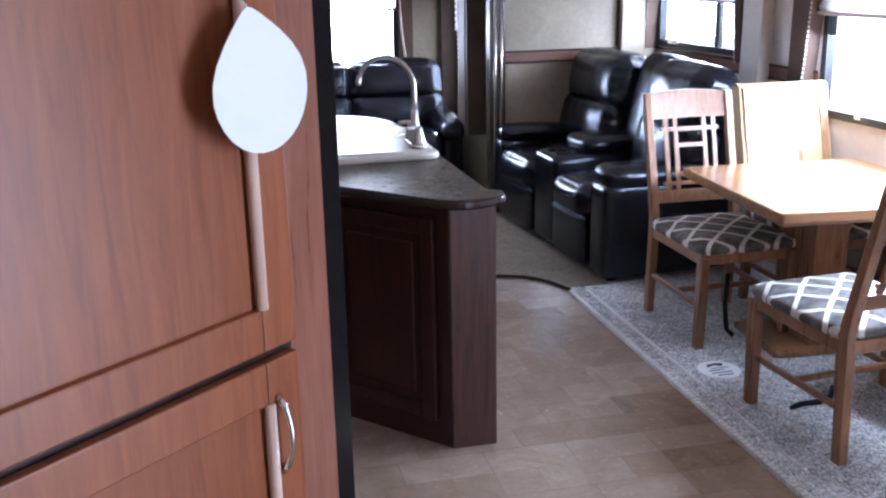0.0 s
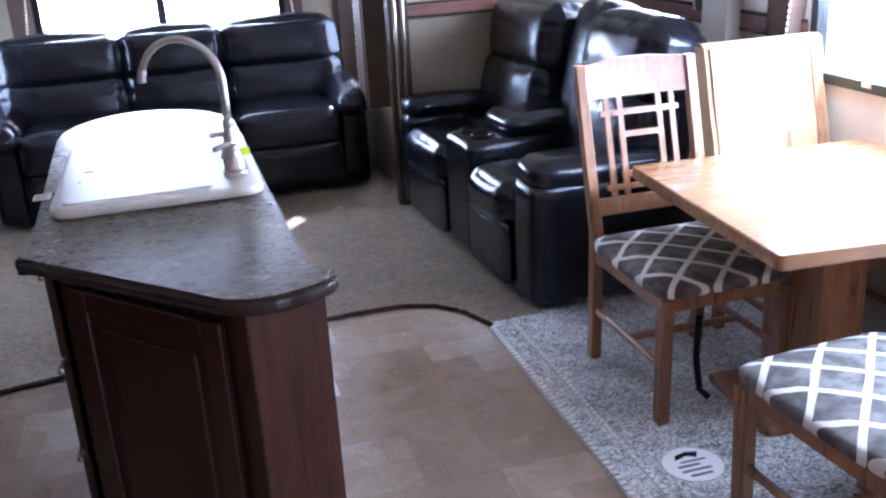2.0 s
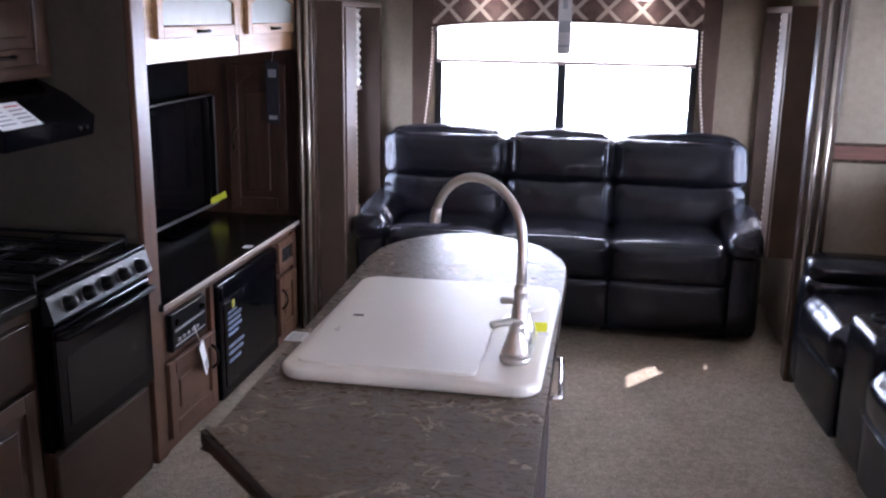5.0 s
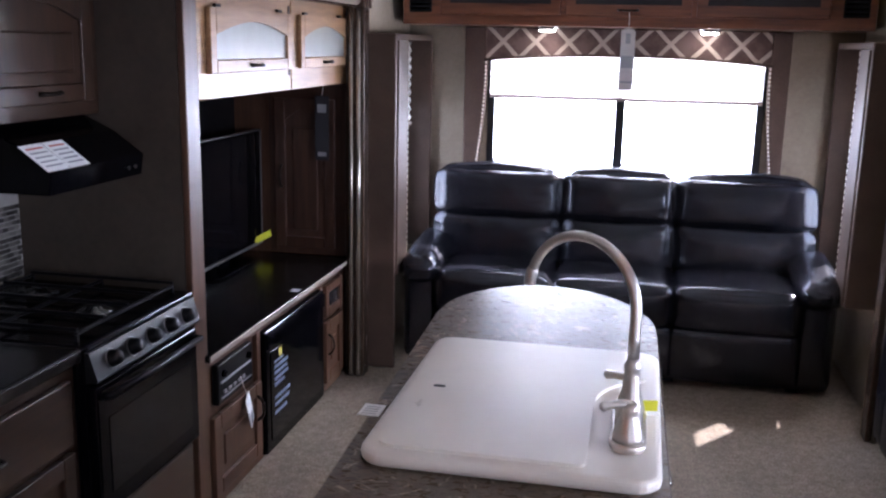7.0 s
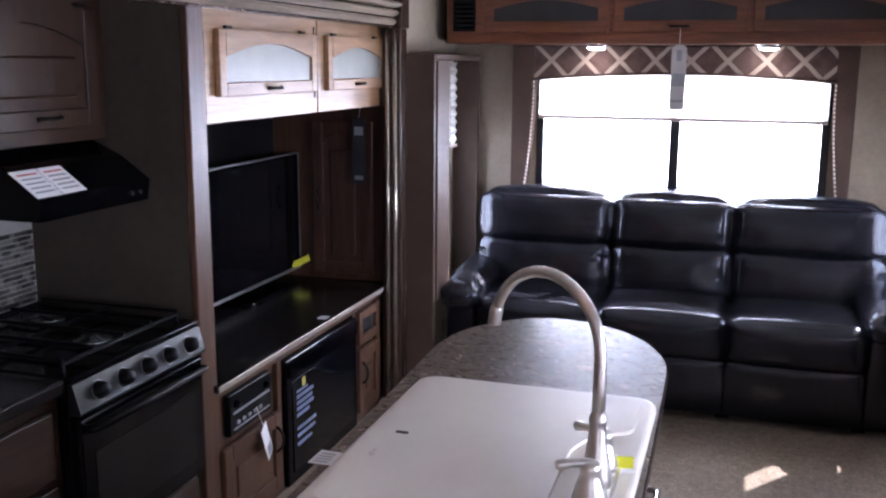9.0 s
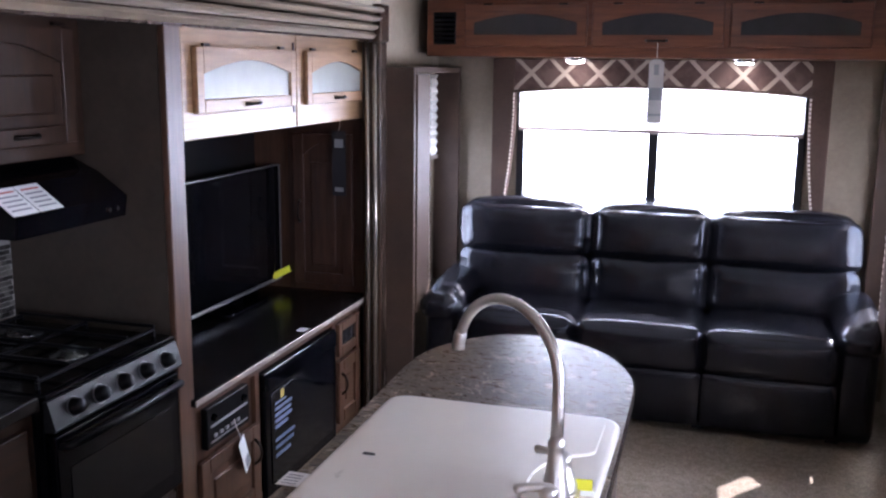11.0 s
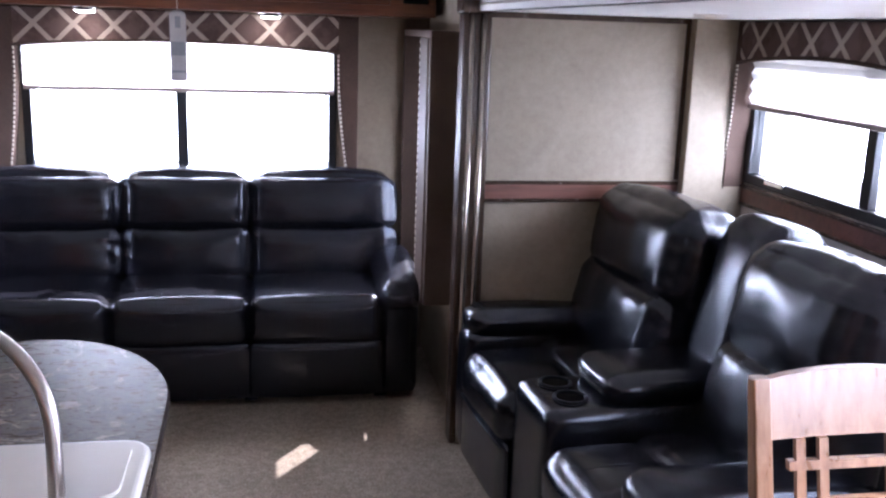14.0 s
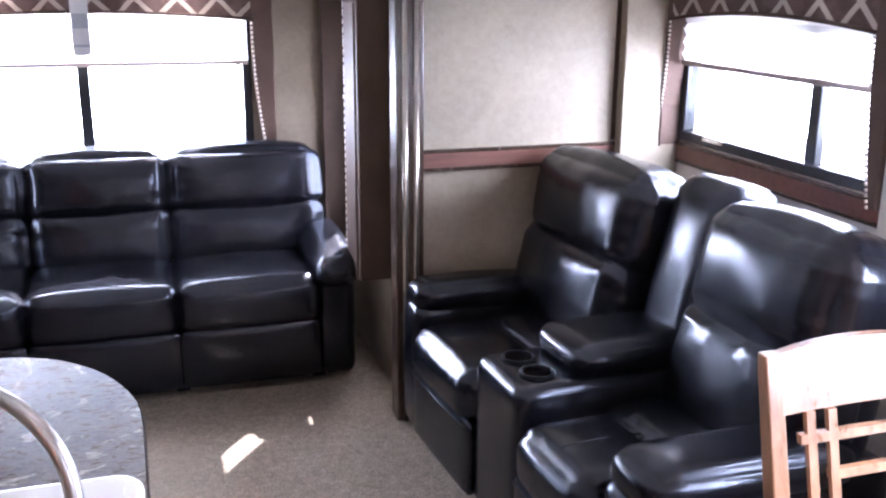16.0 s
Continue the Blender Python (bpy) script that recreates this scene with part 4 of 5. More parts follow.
def recliners():
    """Two theatre seats with a console, front towards -x; local x runs back into the seat, local y along the row."""
    t = thing("theater_recliner", pose(3.445, 4.93, 0.01, 0, 0, 4.0), "black leather double recliner with cup-holder console", "recliner")

    def piece(name, x0, x1, y0, y1, z0, z1, r, puff, parent=None, lean=0.0, seed=0.0, crumple=0.004, lab="", n=10, pucker=0.0):
        m = Matrix.Translation(((x0 + x1) / 2, (y0 + y1) / 2, (z0 + z1) / 2)) @ pose(0, 0, 0, 0, lean, 0)
        return part(name, cushion(x1 - x0, y1 - y0, z1 - z0, r, puff, n, m, crumple, seed, None, pucker), M_LEATHER, parent or t, lab, True)

    part("base", box(0.06, 0.93, -0.84, 0.78, 0.03, 0.25, 0.01), M_LEATHER, t)
    for y in (-0.8, -0.1, 0.1, 0.74):
        part("foot", box(0.1, 0.16, y - 0.03, y + 0.03, 0, 0.03), M_BLACK_MATT, t)
    seats = ((-0.69, -0.27, -0.84, -0.27), (0.075, 0.615, 0.07, 0.80))
    for i, (a, b, c, d) in enumerate(seats):
        piece("seat_cushion", 0.0, 0.34, a, b, 0.30, 0.50, 0.075, 0.014, seed=i * 4.0, n=22, pucker=0.005)
        piece("seat_cushion", 0.30, 0.66, a, b, 0.32, 0.515, 0.05, 0.018, seed=i * 4.0 + 2, n=22, pucker=0.005)
        piece("footrest_panel", 0.012, 0.05, a, b, 0.06, 0.33, 0.016, 0.008, seed=i + 9.0, crumple=0.002)
        part("piping", tube([(0.005, a + 0.02, 0.315), (0.001, (a + b) / 2, 0.312), (0.005, b - 0.02, 0.315)], 0.0045, 8), M_LEATHER, t, "", True)
        q = (a + b) / 2
        part("seam", tube([(0.02, q, 0.47), (0.06, q, 0.508), (0.17, q, 0.516), (0.31, q, 0.506)], 0.0028, 6), M_LEATHER, t, "", True)
        bk = piece("backrest", 0.64, 0.88, c + 0.02, d - 0.02, 0.40, 1.06, 0.08, 0.01, lean=11, seed=i + 0.3)
        piece("head_pillow", 0.585, 0.875, c, d, 0.75, 1.10, 0.085, 0.032, bk, 12, i + 1.1, 0.008, n=28, pucker=0.009)
        piece("lumbar_pillow", 0.51, 0.78, c + 0.015, d - 0.015, 0.46, 0.82, 0.07, 0.032, bk, 12, i + 6.1, 0.008, n=28, pucker=0.010)
    # console
    c = piece("console", 0.03, 0.78, -0.262, 0.066, 0.04, 0.585, 0.035, 0.004, seed=3.3, crumple=0.002)
    for y in (-0.16, -0.03):
        ring = tube([(0.14 + 0.05 * math.cos(a), y + 0.05 * math.sin(a), 0.592) for a in [2 * math.pi * k / 20 for k in range(21)]], 0.006, 8)
        part("cup_ring", ring, M_BLACK_MATT, c, "", True)
        part("cup_well", lathe([(0.046, 0.5895), (0.0455, 0.5925)], (0.14, y)), M_BLACK, c, "dark round cup holder")
    piece("console_lid", 0.24, 0.66, -0.25, 0.055, 0.575, 0.675, 0.045, 0.012, c, 0, 8.8, 0.004, "padded lid")
    piece("console_back", 0.66, 0.92, -0.25, 0.055, 0.45, 1.12, 0.07, 0.02, c, 14, 5.5, 0.005)
    for y0, y1 in ((-0.93, -0.705), (0.625, 0.80)):
        a = piece("arm", 0.035, 0.80, y0 + 0.008, y1 - 0.008, 0.03, 0.55, 0.04, 0.006, seed=y0, crumple=0.003)
        piece("arm_pad", 0.05, 0.68, y0, y1, 0.50, 0.625, 0.055, 0.012, a, 3, y0 + 2, 0.005)


recliners()

# ---- dinette ----


def dining_table():
    t = thing("dining_table", pose(4.18, 3.07, 0.01, 0, 0, -4), "honey-brown wooden dinette table on a pedestal", "table")
    bm = prism(rounded_outline(0.95, 0.95, 0.02, 4), 0.678, 0.722, 0.006, 3)
    part("tabletop", bm, M_TABLE, t)
    part("apron", box(-0.40, 0.40, -0.36, 0.36, 0.635, 0.678, 0.004), M_OAK, t)
    part("pedestal", box(-0.13, 0.02, -0.16, 0.16, 0.03, 0.64, 0.008, 2), M_OAK, t)
    part("foot_plate", box(-0.30, 0.26, -0.20, 0.20, 0.0, 0.035, 0.012, 2), M_OAK, t)


dining_table()


def dining_chair():
    """A chair facing +y, its back legs at y = 0; local origin under the middle of the back legs."""
    t = thing("dining_chair", pose(3.828, 3.615, 0.01, 0, 0, 180), "honey-brown wooden dining chair with lattice back and diamond-pattern seat", "chair", "chairs round the dinette table")
    w, dp = 0.46, 0.54
    for s in (-1, 1):
        x = s * (w / 2 - 0.02)
        prof = [(-0.02, 0.0), (0.022, 0.0), (0.045, 0.42), (0.04, 0.50), (-0.095, 1.02), (-0.105, 1.055), (-0.13, 1.055), (-0.125, 1.02), (0.0, 0.48)]
        part("leg", prism([(y, z) for y, z in prof], x - 0.019, x + 0.019, 0.004, 2, "x"), M_OAK, t, "back leg rising into the backrest post")
        bm = prism([(dp - 0.05, 0.0), (dp - 0.01, 0.0), (dp + 0.004, 0.42), (dp - 0.044, 0.42)], x - 0.021, x + 0.021, 0.004, 2, "x")
        part("leg", bm, M_OAK, t)
        part("stretcher", box(x - 0.009, x + 0.009, 0.03, dp - 0.03, 0.18, 0.205, 0.004), M_OAK, t)
        part("seat_rail", box(x - 0.014, x + 0.014, 0.03, dp - 0.02, 0.385, 0.435, 0.004), M_OAK, t)
    for y in (0.01, dp - 0.04):
        part("seat_rail", box(-w / 2 + 0.03, w / 2 - 0.03, y, y + 0.028, 0.385, 0.435, 0.004), M_OAK, t)
    part("stretcher", box(-w / 2 + 0.03, w / 2 - 0.03, dp / 2 - 0.01, dp / 2 + 0.01, 0.18, 0.205, 0.004), M_OAK, t)
    m = Matrix.Translation((0, dp / 2 + 0.012, 0.455))
    part("seat", cushion(w + 0.005, dp - 0.02, 0.06, 0.028, 0.016, 8, m), M_SEAT, t, "upholstered seat with pale diamond lattice", True)

    def back(z):
        return 0.028 - 0.26 * (z - 0.5)

    def bar(name, x0, x1, z0, z1, th=0.016, bow=0.0):
        bm = bmesh.new()
        n = 8
        ring = []
        for i in range(n + 1):
            s = i / n
            x = x0 + (x1 - x0) * s
            cy = -bow * (1 - (2 * s - 1) ** 2)
            zz = z1 + (0.014 * (1 - (2 * s - 1) ** 2) if bow else 0)
            ring.append([bm.verts.new(p) for p in ((x, back(z0) + cy, z0), (x, back(z0) + cy - th, z0), (x, back(zz) + cy - th, zz), (x, back(zz) + cy, zz))])
        for a, b in zip(ring, ring[1:]):
            for k in range(4):
                bm.faces.new((a[k], a[(k + 1) % 4], b[(k + 1) % 4], b[k]))
        bm.faces.new(ring[0][::-1])
        bm.faces.new(ring[-1])
        bmesh.ops.recalc_face_normals(bm, faces=bm.faces[:])
        part(name, bm, M_OAK, t)

    i = w / 2 - 0.036
    bar("top_rail", -i, i, 0.935, 1.05, 0.02, 0.012)
    bar("lower_rail", -i, i, 0.545, 0.60, 0.018, 0.0)
    for x in (-0.125, -0.075, 0.075, 0.125):
        bar("back_slat", x - 0.010, x + 0.010, 0.60, 0.935, 0.012)
    bar("cross_bar", -0.15 + 0.0, 0.15, 0.875, 0.893, 0.015)
    bar("cross_bar", -0.086, 0.086, 0.80, 0.818, 0.015)
    bar("cross_bar", -0.086, 0.086, 0.665, 0.683, 0.015)
    bar("cross_bar", -0.15, 0.15, 0.625, 0.640, 0.015)
    return t


chair = dining_chair()
far_chair = copy_thing(chair, pose(4.37, 3.66, 0.01, 0, 0, 180))
copy_thing(chair, pose(3.795, 2.05, 0.01, 0, 0, 4))
copy_thing(chair, pose(4.33, 2.02, 0.01, 0, 0, -3))


def card_wrap():
    t = thing("wrapping_card", (4.37, 3.66, 0.44), "tan packing card slipped over the back of a dining chair", "packaging")
    nx, nz = 14, 12

    def edge(x, z, off):
        return 0.26 * (z - 0.06) - 0.035 + off + 0.010 * noise.noise(Vector((x * 5, z * 5, off * 20)))

    def sheet(name, off):
        bm = bmesh.new()
        g = []
        for i in range(nx + 1):
            x = -0.245 + 0.49 * i / nx
            col = []
            for j in range(nz + 1):
                z = 0.14 + 0.49 * j / nz
                col.append(bm.verts.new((x, edge(x, z, off), z)))
            g.append(col)
        for i in range(nx):
            for j in range(nz):
                bm.faces.new((g[i][j], g[i + 1][j], g[i + 1][j + 1], g[i][j + 1]))
        part(name, bm, M_CARD, t, "", True)

    sheet("front_sheet", 0.0)
    sheet("back_sheet", 0.07)
    bm = bmesh.new()
    rows = []
    for i in range(nx + 1):
        x = -0.245 + 0.49 * i / nx
        rows.append([bm.verts.new((x, edge(x, 0.63, 0.0) * (1 - k) + edge(x, 0.63, 0.07) * k, 0.63 + 0.012 * math.sin(math.pi * k))) for k in (0, 0.3, 0.7, 1)])
    for a, b in zip(rows, rows[1:]):
        for k in range(3):
            bm.faces.new((a[k], a[k + 1], b[k + 1], b[k]))
    part("top_fold", bm, M_CARD, t, "", True)
    for x in (-0.245, 0.245):
        bm = bmesh.new()
        cols = [[bm.verts.new((x, edge(x, 0.14 + 0.49 * j / nz, o), 0.14 + 0.49 * j / nz)) for o in (0.0, 0.07)] for j in range(nz + 1)]
        for a, b in zip(cols, cols[1:]):
            bm.faces.new((a[0], a[1], b[1], b[0]))
        part("side_fold", bm, M_CARD, t, "", True)


card_wrap()
# ---- kitchen slide-out and entertainment wall ----
FACE = 0.98


def entertainment():
    t = thing("media_cabinet", (FACE, 5.27, 0), "brown wooden media cabinet with an electric fireplace, black top", "cabinet")
    o = Matrix.Translation((-FACE, -5.27, 0))

    def add(name, bm, m, parent=None, lab="", smooth=False):
        bm.transform(o)
        return part(name, bm, m, parent or t, lab, smooth)

    add("body", box(XK + 0.002, FACE - 0.022, 4.465, 6.075, 0.0, 0.575), M_WALNUT)
    add("worktop", box(XK + 0.002, FACE + 0.022, 4.465, 6.075, 0.578, 0.603, 0.004, 2), M_BLACK_TOP, lab="black speckled top")
    add("top_edge", box(FACE + 0.0225, FACE + 0.027, 4.465, 5.985, 0.580, 0.602, 0.002), M_EDGE_METAL, lab="pale edge strip")
    add("toe_board", box(FACE - 0.021, FACE - 0.005, 4.465, 5.985, 0.0, 0.05), M_WALNUT_Y)
    for y in (4.465, 4.925, 5.665, 5.955):
        add("stile", box(FACE - 0.021, FACE - 0.002, y, y + 0.03, 0.05, 0.577), M_WALNUT)
    add("top_rail", box(FACE - 0.021, FACE - 0.003, 4.495, 5.955, 0.545, 0.577), M_WALNUT_Y)
    # radio
    st = add("radio", box(FACE - 0.021, FACE + 0.006, 4.56, 4.86, 0.385, 0.535, 0.004), M_BLACK_MATT, lab="black radio panel")
    add("radio_bar", box(FACE + 0.0065, FACE + 0.010, 4.58, 4.84, 0.462, 0.47), M_GREY_INK, st)
    add("radio_bar", box(FACE + 0.0065, FACE + 0.010, 4.58, 4.84, 0.405, 0.41), M_GREY_INK, st)
    for y in (4.60, 4.64, 4.68, 4.72, 4.76):
        add("button", box(FACE + 0.0065, FACE + 0.011, y, y + 0.02, 0.42, 0.432), M_GREY_INK, st)
    for y in (4.60, 4.815):
        bm = lathe([(0.014, 0), (0.012, 0.012), (0.011, 0.013)])
        bm.transform(Matrix.Translation((FACE + 0.006, y, 0.495)) @ pose(0, 0, 0, 0, 90, 0))
        add("knob", bm, M_BLACK, st, "", True)
    # fireplace
    fp = add("fireplace", box(FACE - 0.021, FACE + 0.018, 4.965, 5.655, 0.02, 0.535, 0.005), M_BLACK, lab="black electric fireplace with glass front")
    add("glass_front", box(FACE + 0.0185, FACE + 0.021, 5.01, 5.61, 0.07, 0.44), M_SCREEN, fp)
    add("louvre", box(FACE + 0.0185, FACE + 0.03, 4.975, 5.645, 0.46, 0.525, 0.006, 2), M_BLACK, fp)
    add("sticker", box(FACE + 0.0212, FACE + 0.0217, 5.09, 5.12, 0.40, 0.435), M_YELLOW_DULL, fp, "small yellow sticker")
    for z0, z1, y1 in ((0.385, 0.395, 5.14), (0.36, 0.375, 5.19), (0.335, 0.35, 5.18), (0.31, 0.325, 5.19), (0.285, 0.30, 5.15), (0.23, 0.245, 5.21), (0.20, 0.215, 5.20), (0.165, 0.18, 5.17)):
        add("print_bar", box(FACE + 0.0212, FACE + 0.0217, 5.04, y1, z0, z1), M_STICKER_BLUE, fp)
    # doors and drawer
    cabinet_door(t, Vector((FACE - 0.003, 4.50, 0.06)) - Vector((FACE, 5.27, 0)), (0, 1, 0), 0.42, 0.30, M_WALNUT, M_WALNUT, False, (0.375, 0.20, 0.10, True))
    cabinet_door(t, Vector((FACE - 0.003, 5.70, 0.06)) - Vector((FACE, 5.27, 0)), (0, 1, 0), 0.25, 0.30, M_WALNUT, M_WALNUT, False, (0.03, 0.19, 0.10, True))
    cabinet_door(t, Vector((FACE - 0.003, 5.70, 0.385)) - Vector((FACE, 5.27, 0)), (0, 1, 0), 0.25, 0.155, M_WALNUT, M_BLACK_MATT, False, None, glass=M_DARK_GLASS, rail=0.04)
    # hanging white tag
    g = thing("hang_tag", (FACE + 0.03, 4.77, 0.30), "white folded tag hanging by a string from the radio", "tag")
    bm = box(-0.001, 0.001, -0.035, 0.035, -0.07, 0.06)
    bm.transform(pose(0, 0, 0, 18, -6, 12))
    part("slip", bm, M_PAPER, g)
    bm = box(0.001, 0.0016, -0.02, 0.025, -0.06, -0.02)
    bm.transform(pose(0.002, 0, 0, 18, -6, 12))
    part("printed_box", bm, M_GREY_INK, g)
    part("string", tube([(0, -0.018, 0.058), (-0.01, -0.03, 0.10), (-0.018, -0.035, 0.14)], 0.0015, 5), M_PAPER, g)
    lb = thing("paper_label", (FACE - 0.01, 5.37, 0.604), "small pale sticker on the black top", "label")
    part("sheet", box(-0.02, 0.02, -0.025, 0.025, 0, 0.001), M_PAPER_GREY, lb)


entertainment()
structure("wall_niche_back", box(XK, XK + 0.03, 4.465, YK, 0.604, 1.458), M_BLACK_MATT, "black back panel of the television niche", "wall")


def partition():
    t = structure("wall_partition", box(XK, FACE - 0.022, 4.40, 4.462, 0.0, 1.858), M_SHADED_PAPER, "papered partition beside the range, shade put into its colour", "wall")
    part("edge_stile", box(FACE - 0.021, FACE + 0.004, 4.40, 4.49, 0.0, 1.858, 0.003), M_WALNUT, t, "brown wooden edge")


partition()


def television():
    t = thing("television", (0.52, 5.62, 0.604), "flat black television on a low stand in the niche", "television")
    part("screen_frame", box(-0.02, 0.02, -0.42, 0.42, 0.05, 0.615, 0.006, 2), M_BLACK, t)
    part("screen", box(0.0205, 0.0225, -0.40, 0.40, 0.085, 0.60), M_SCREEN, t, "switched-off glossy screen")
    part("bezel_strip", box(0.0205, 0.026, -0.42, 0.42, 0.05, 0.064), M_GREY_METAL, t, "grey lower strip")
    part("edge_strip", box(0.0, 0.022, 0.421, 0.428, 0.05, 0.615), M_GREY_METAL, t)
    part("edge_strip", box(0.0, 0.022, -0.42, 0.42, 0.616, 0.622), M_GREY_METAL, t)
    part("stand", prism(rounded_outline(0.16, 0.42, 0.05, 6, 0.0, 0.0), 0.0, 0.012, 0.004, 2), M_BLACK, t)
    part("stem", box(-0.012, 0.01, -0.05, 0.05, 0.012, 0.055), M_BLACK, t)
    g = thing("paper_tag", (0.56, 6.0, 0.69), "yellow energy tag stuck to the television", "tag")
    bm = box(-0.001, 0.001, -0.06, 0.06, -0.018, 0.018)
    bm.transform(pose(0, 0, 0, 14, 0, -25))
    part("slip", bm, M_YELLOW, g)


television()


def niche_door():
    t = thing("wall_cabinet", (0.58, YK - 0.022, 0.61), "brown wooden cabinet door with arched panel beside the television", "cabinet")
    part("face_frame", box(0.0, 0.40, 0.004, 0.022, 0.0, 0.84), M_NICHE, t)
    cabinet_door(t, (0.035, 0.004, 0.03), (1, 0, 0), 0.31, 0.74, M_NICHE, M_NICHE, True, (0.035, 0.36, 0.11, True), (0, -1, 0))
    g = thing("hang_tag", (0.875, YK - 0.075, 1.42), "long dark printed tag hanging from the upper cabinet", "tag")
    part("slip", box(-0.035, 0.035, -0.001, 0.001, -0.33, -0.02), M_TAG_DARK, g)
    part("print_bar", box(-0.022, 0.022, -0.0018, -0.0012, -0.10, -0.06), M_GREY_INK, g)
    part("print_bar", box(-0.022, 0.022, -0.0018, -0.0012, -0.31, -0.29), M_GREY_INK, g)
    part("string", tube([(0, 0, -0.02), (0.01, 0.02, 0.08), (0.03, 0.04, 0.16)], 0.0015, 5), M_PAPER, g)


niche_door()


def upper_cabinets():
    lab = "brown upper cabinet with an arched frosted glass door"
    for y0, y1 in ((4.495, 5.325), (5.335, 6.075)):
        t = thing("upper_cabinet", (FACE, y0, 1.46), lab, "cabinet", "upper cabinets over the television")
        w = y1 - y0
        part("body", box(XK - FACE + 0.002, -0.02, 0.0, w, 0.03, 0.398), M_WALNUT, t)
        part("face_frame", box(-0.0195, 0.0, 0, w, 0.0, 0.398, 0.003), M_UPPER_LIT, t)
        part("light_board", box(-0.25, -0.021, 0.0, w, 0.0, 0.028), M_UPPER_LIT, t)
        cabinet_door(t, (0.001, 0.06, 0.085), (0, 1, 0), w - 0.098, 0.215, M_UPPER_LIT, M_FROST, True, ((w - 0.098) / 2, 0.022, 0.10, False), glass=M_FROST, rail=0.045)
        # thin dark strip added to paint the shade of the door gap
        part("gap_strip", box(0.0005, 0.004, w - 0.030, w - 0.016, 0.06, 0.33), M_ISLAND, t, "dark strip put in for the shaded gap beside the door")
        for yy in (0.12, w - 0.16):
            part("hinge", box(0.001, 0.012, yy, yy + 0.04, 0.302, 0.312), M_BRONZE, t)


upper_cabinets()


def range_stove():
    t = thing("gas_range", (0.70, 4.06, 0), "black gas range with knobs along its front", "range")
    o = Matrix.Translation((-0.70, -4.06, 0))

    def add(name, bm, m, parent=None, lab="", smooth=False):
        bm.transform(o)
        return part(name, bm, m, parent or t, lab, smooth)

    y0, y1 = 3.765, 4.365
    add("body", box(XK + 0.003, 0.985, y0, y1, 0.352, 0.84, 0.003), M_BLACK)
    add("cooktop", box(XK + 0.003, 1.0, y0, y1, 0.842, 0.858, 0.005, 2), M_BLACK)
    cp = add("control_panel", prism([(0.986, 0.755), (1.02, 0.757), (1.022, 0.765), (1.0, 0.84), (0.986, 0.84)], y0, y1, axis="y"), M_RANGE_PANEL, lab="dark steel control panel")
    for i in range(5):
        bm = lathe([(0.026, 0.0), (0.024, 0.006), (0.02, 0.022), (0.016, 0.03), (0.001, 0.0305)])
        bm.transform(Matrix.Translation((1.011, y0 + 0.09 + i * 0.108, 0.80)) @ pose(0, 0, 0, 0, 74, 0))
        add("knob", bm, M_BLACK_MATT, cp, "", True)
        bm = lathe([(0.029, 0.0), (0.028, 0.003)])
        bm.transform(Matrix.Translation((1.0105, y0 + 0.09 + i * 0.108, 0.80)) @ pose(0, 0, 0, 0, 74, 0))
        add("dial_ring", bm, M_GREY_METAL, cp)
    d = add("oven_door", box(0.986, 1.012, y0 + 0.008, y1 - 0.008, 0.362, 0.742, 0.006, 2), M_BLACK)
    add("oven_window", box(1.0122, 1.014, y0 + 0.06, y1 - 0.06, 0.42, 0.64), M_SCREEN, d)
    add("door_handle", tube([(1.012, y0 + 0.03, 0.71), (1.04, y0 + 0.035, 0.715), (1.045, (y0 + y1) / 2, 0.715), (1.04, y1 - 0.035, 0.715), (1.012, y1 - 0.03, 0.71)], 0.011, 10), M_BLACK_MATT, d, "", True)
    for cx, cy in ((0.55, 3.92), (0.55, 4.22), (0.83, 4.07)):
        add("burner", lathe([(0.055, 0.858), (0.052, 0.866), (0.03, 0.872), (0.028, 0.879), (0.001, 0.8795)], (cx, cy)), M_BURNER, None, "", True)
    for y in (3.80, 3.93, 4.06, 4.19, 4.33):
        add("grate_bar", box(0.44, 0.95, y - 0.005, y + 0.005, 0.886, 0.896, 0.002), M_BLACK_MATT)
    for x in (0.44, 0.69, 0.94):
        add("grate_bar", box(x, x + 0.01, 3.795, 4.335, 0.876, 0.886, 0.002), M_BLACK_MATT)
        for y in (3.80, 4.33):
            add("grate_foot", box(x, x + 0.01, y - 0.005, y + 0.005, 0.857, 0.876), M_BLACK_MATT)


range_stove()


def range_base():
    t = thing("base_cabinet", (0.70, 4.06, 0), "low brown wooden cabinet carrying the black gas range", "cabinet")
    part("body", box(XK + 0.003 - 0.70, 0.268, -0.295, 0.305, 0.0, 0.35), M_WALNUT_SHADED, t)
    part("toe_board", box(0.269, 0.276, -0.295, 0.305, 0.0, 0.05), M_WALNUT_SHADED_Y, t)
    part("drawer_front", box(0.269, 0.288, -0.283, 0.293, 0.06, 0.335, 0.005, 2), M_WALNUT_SHADED_Y, t)


range_base()


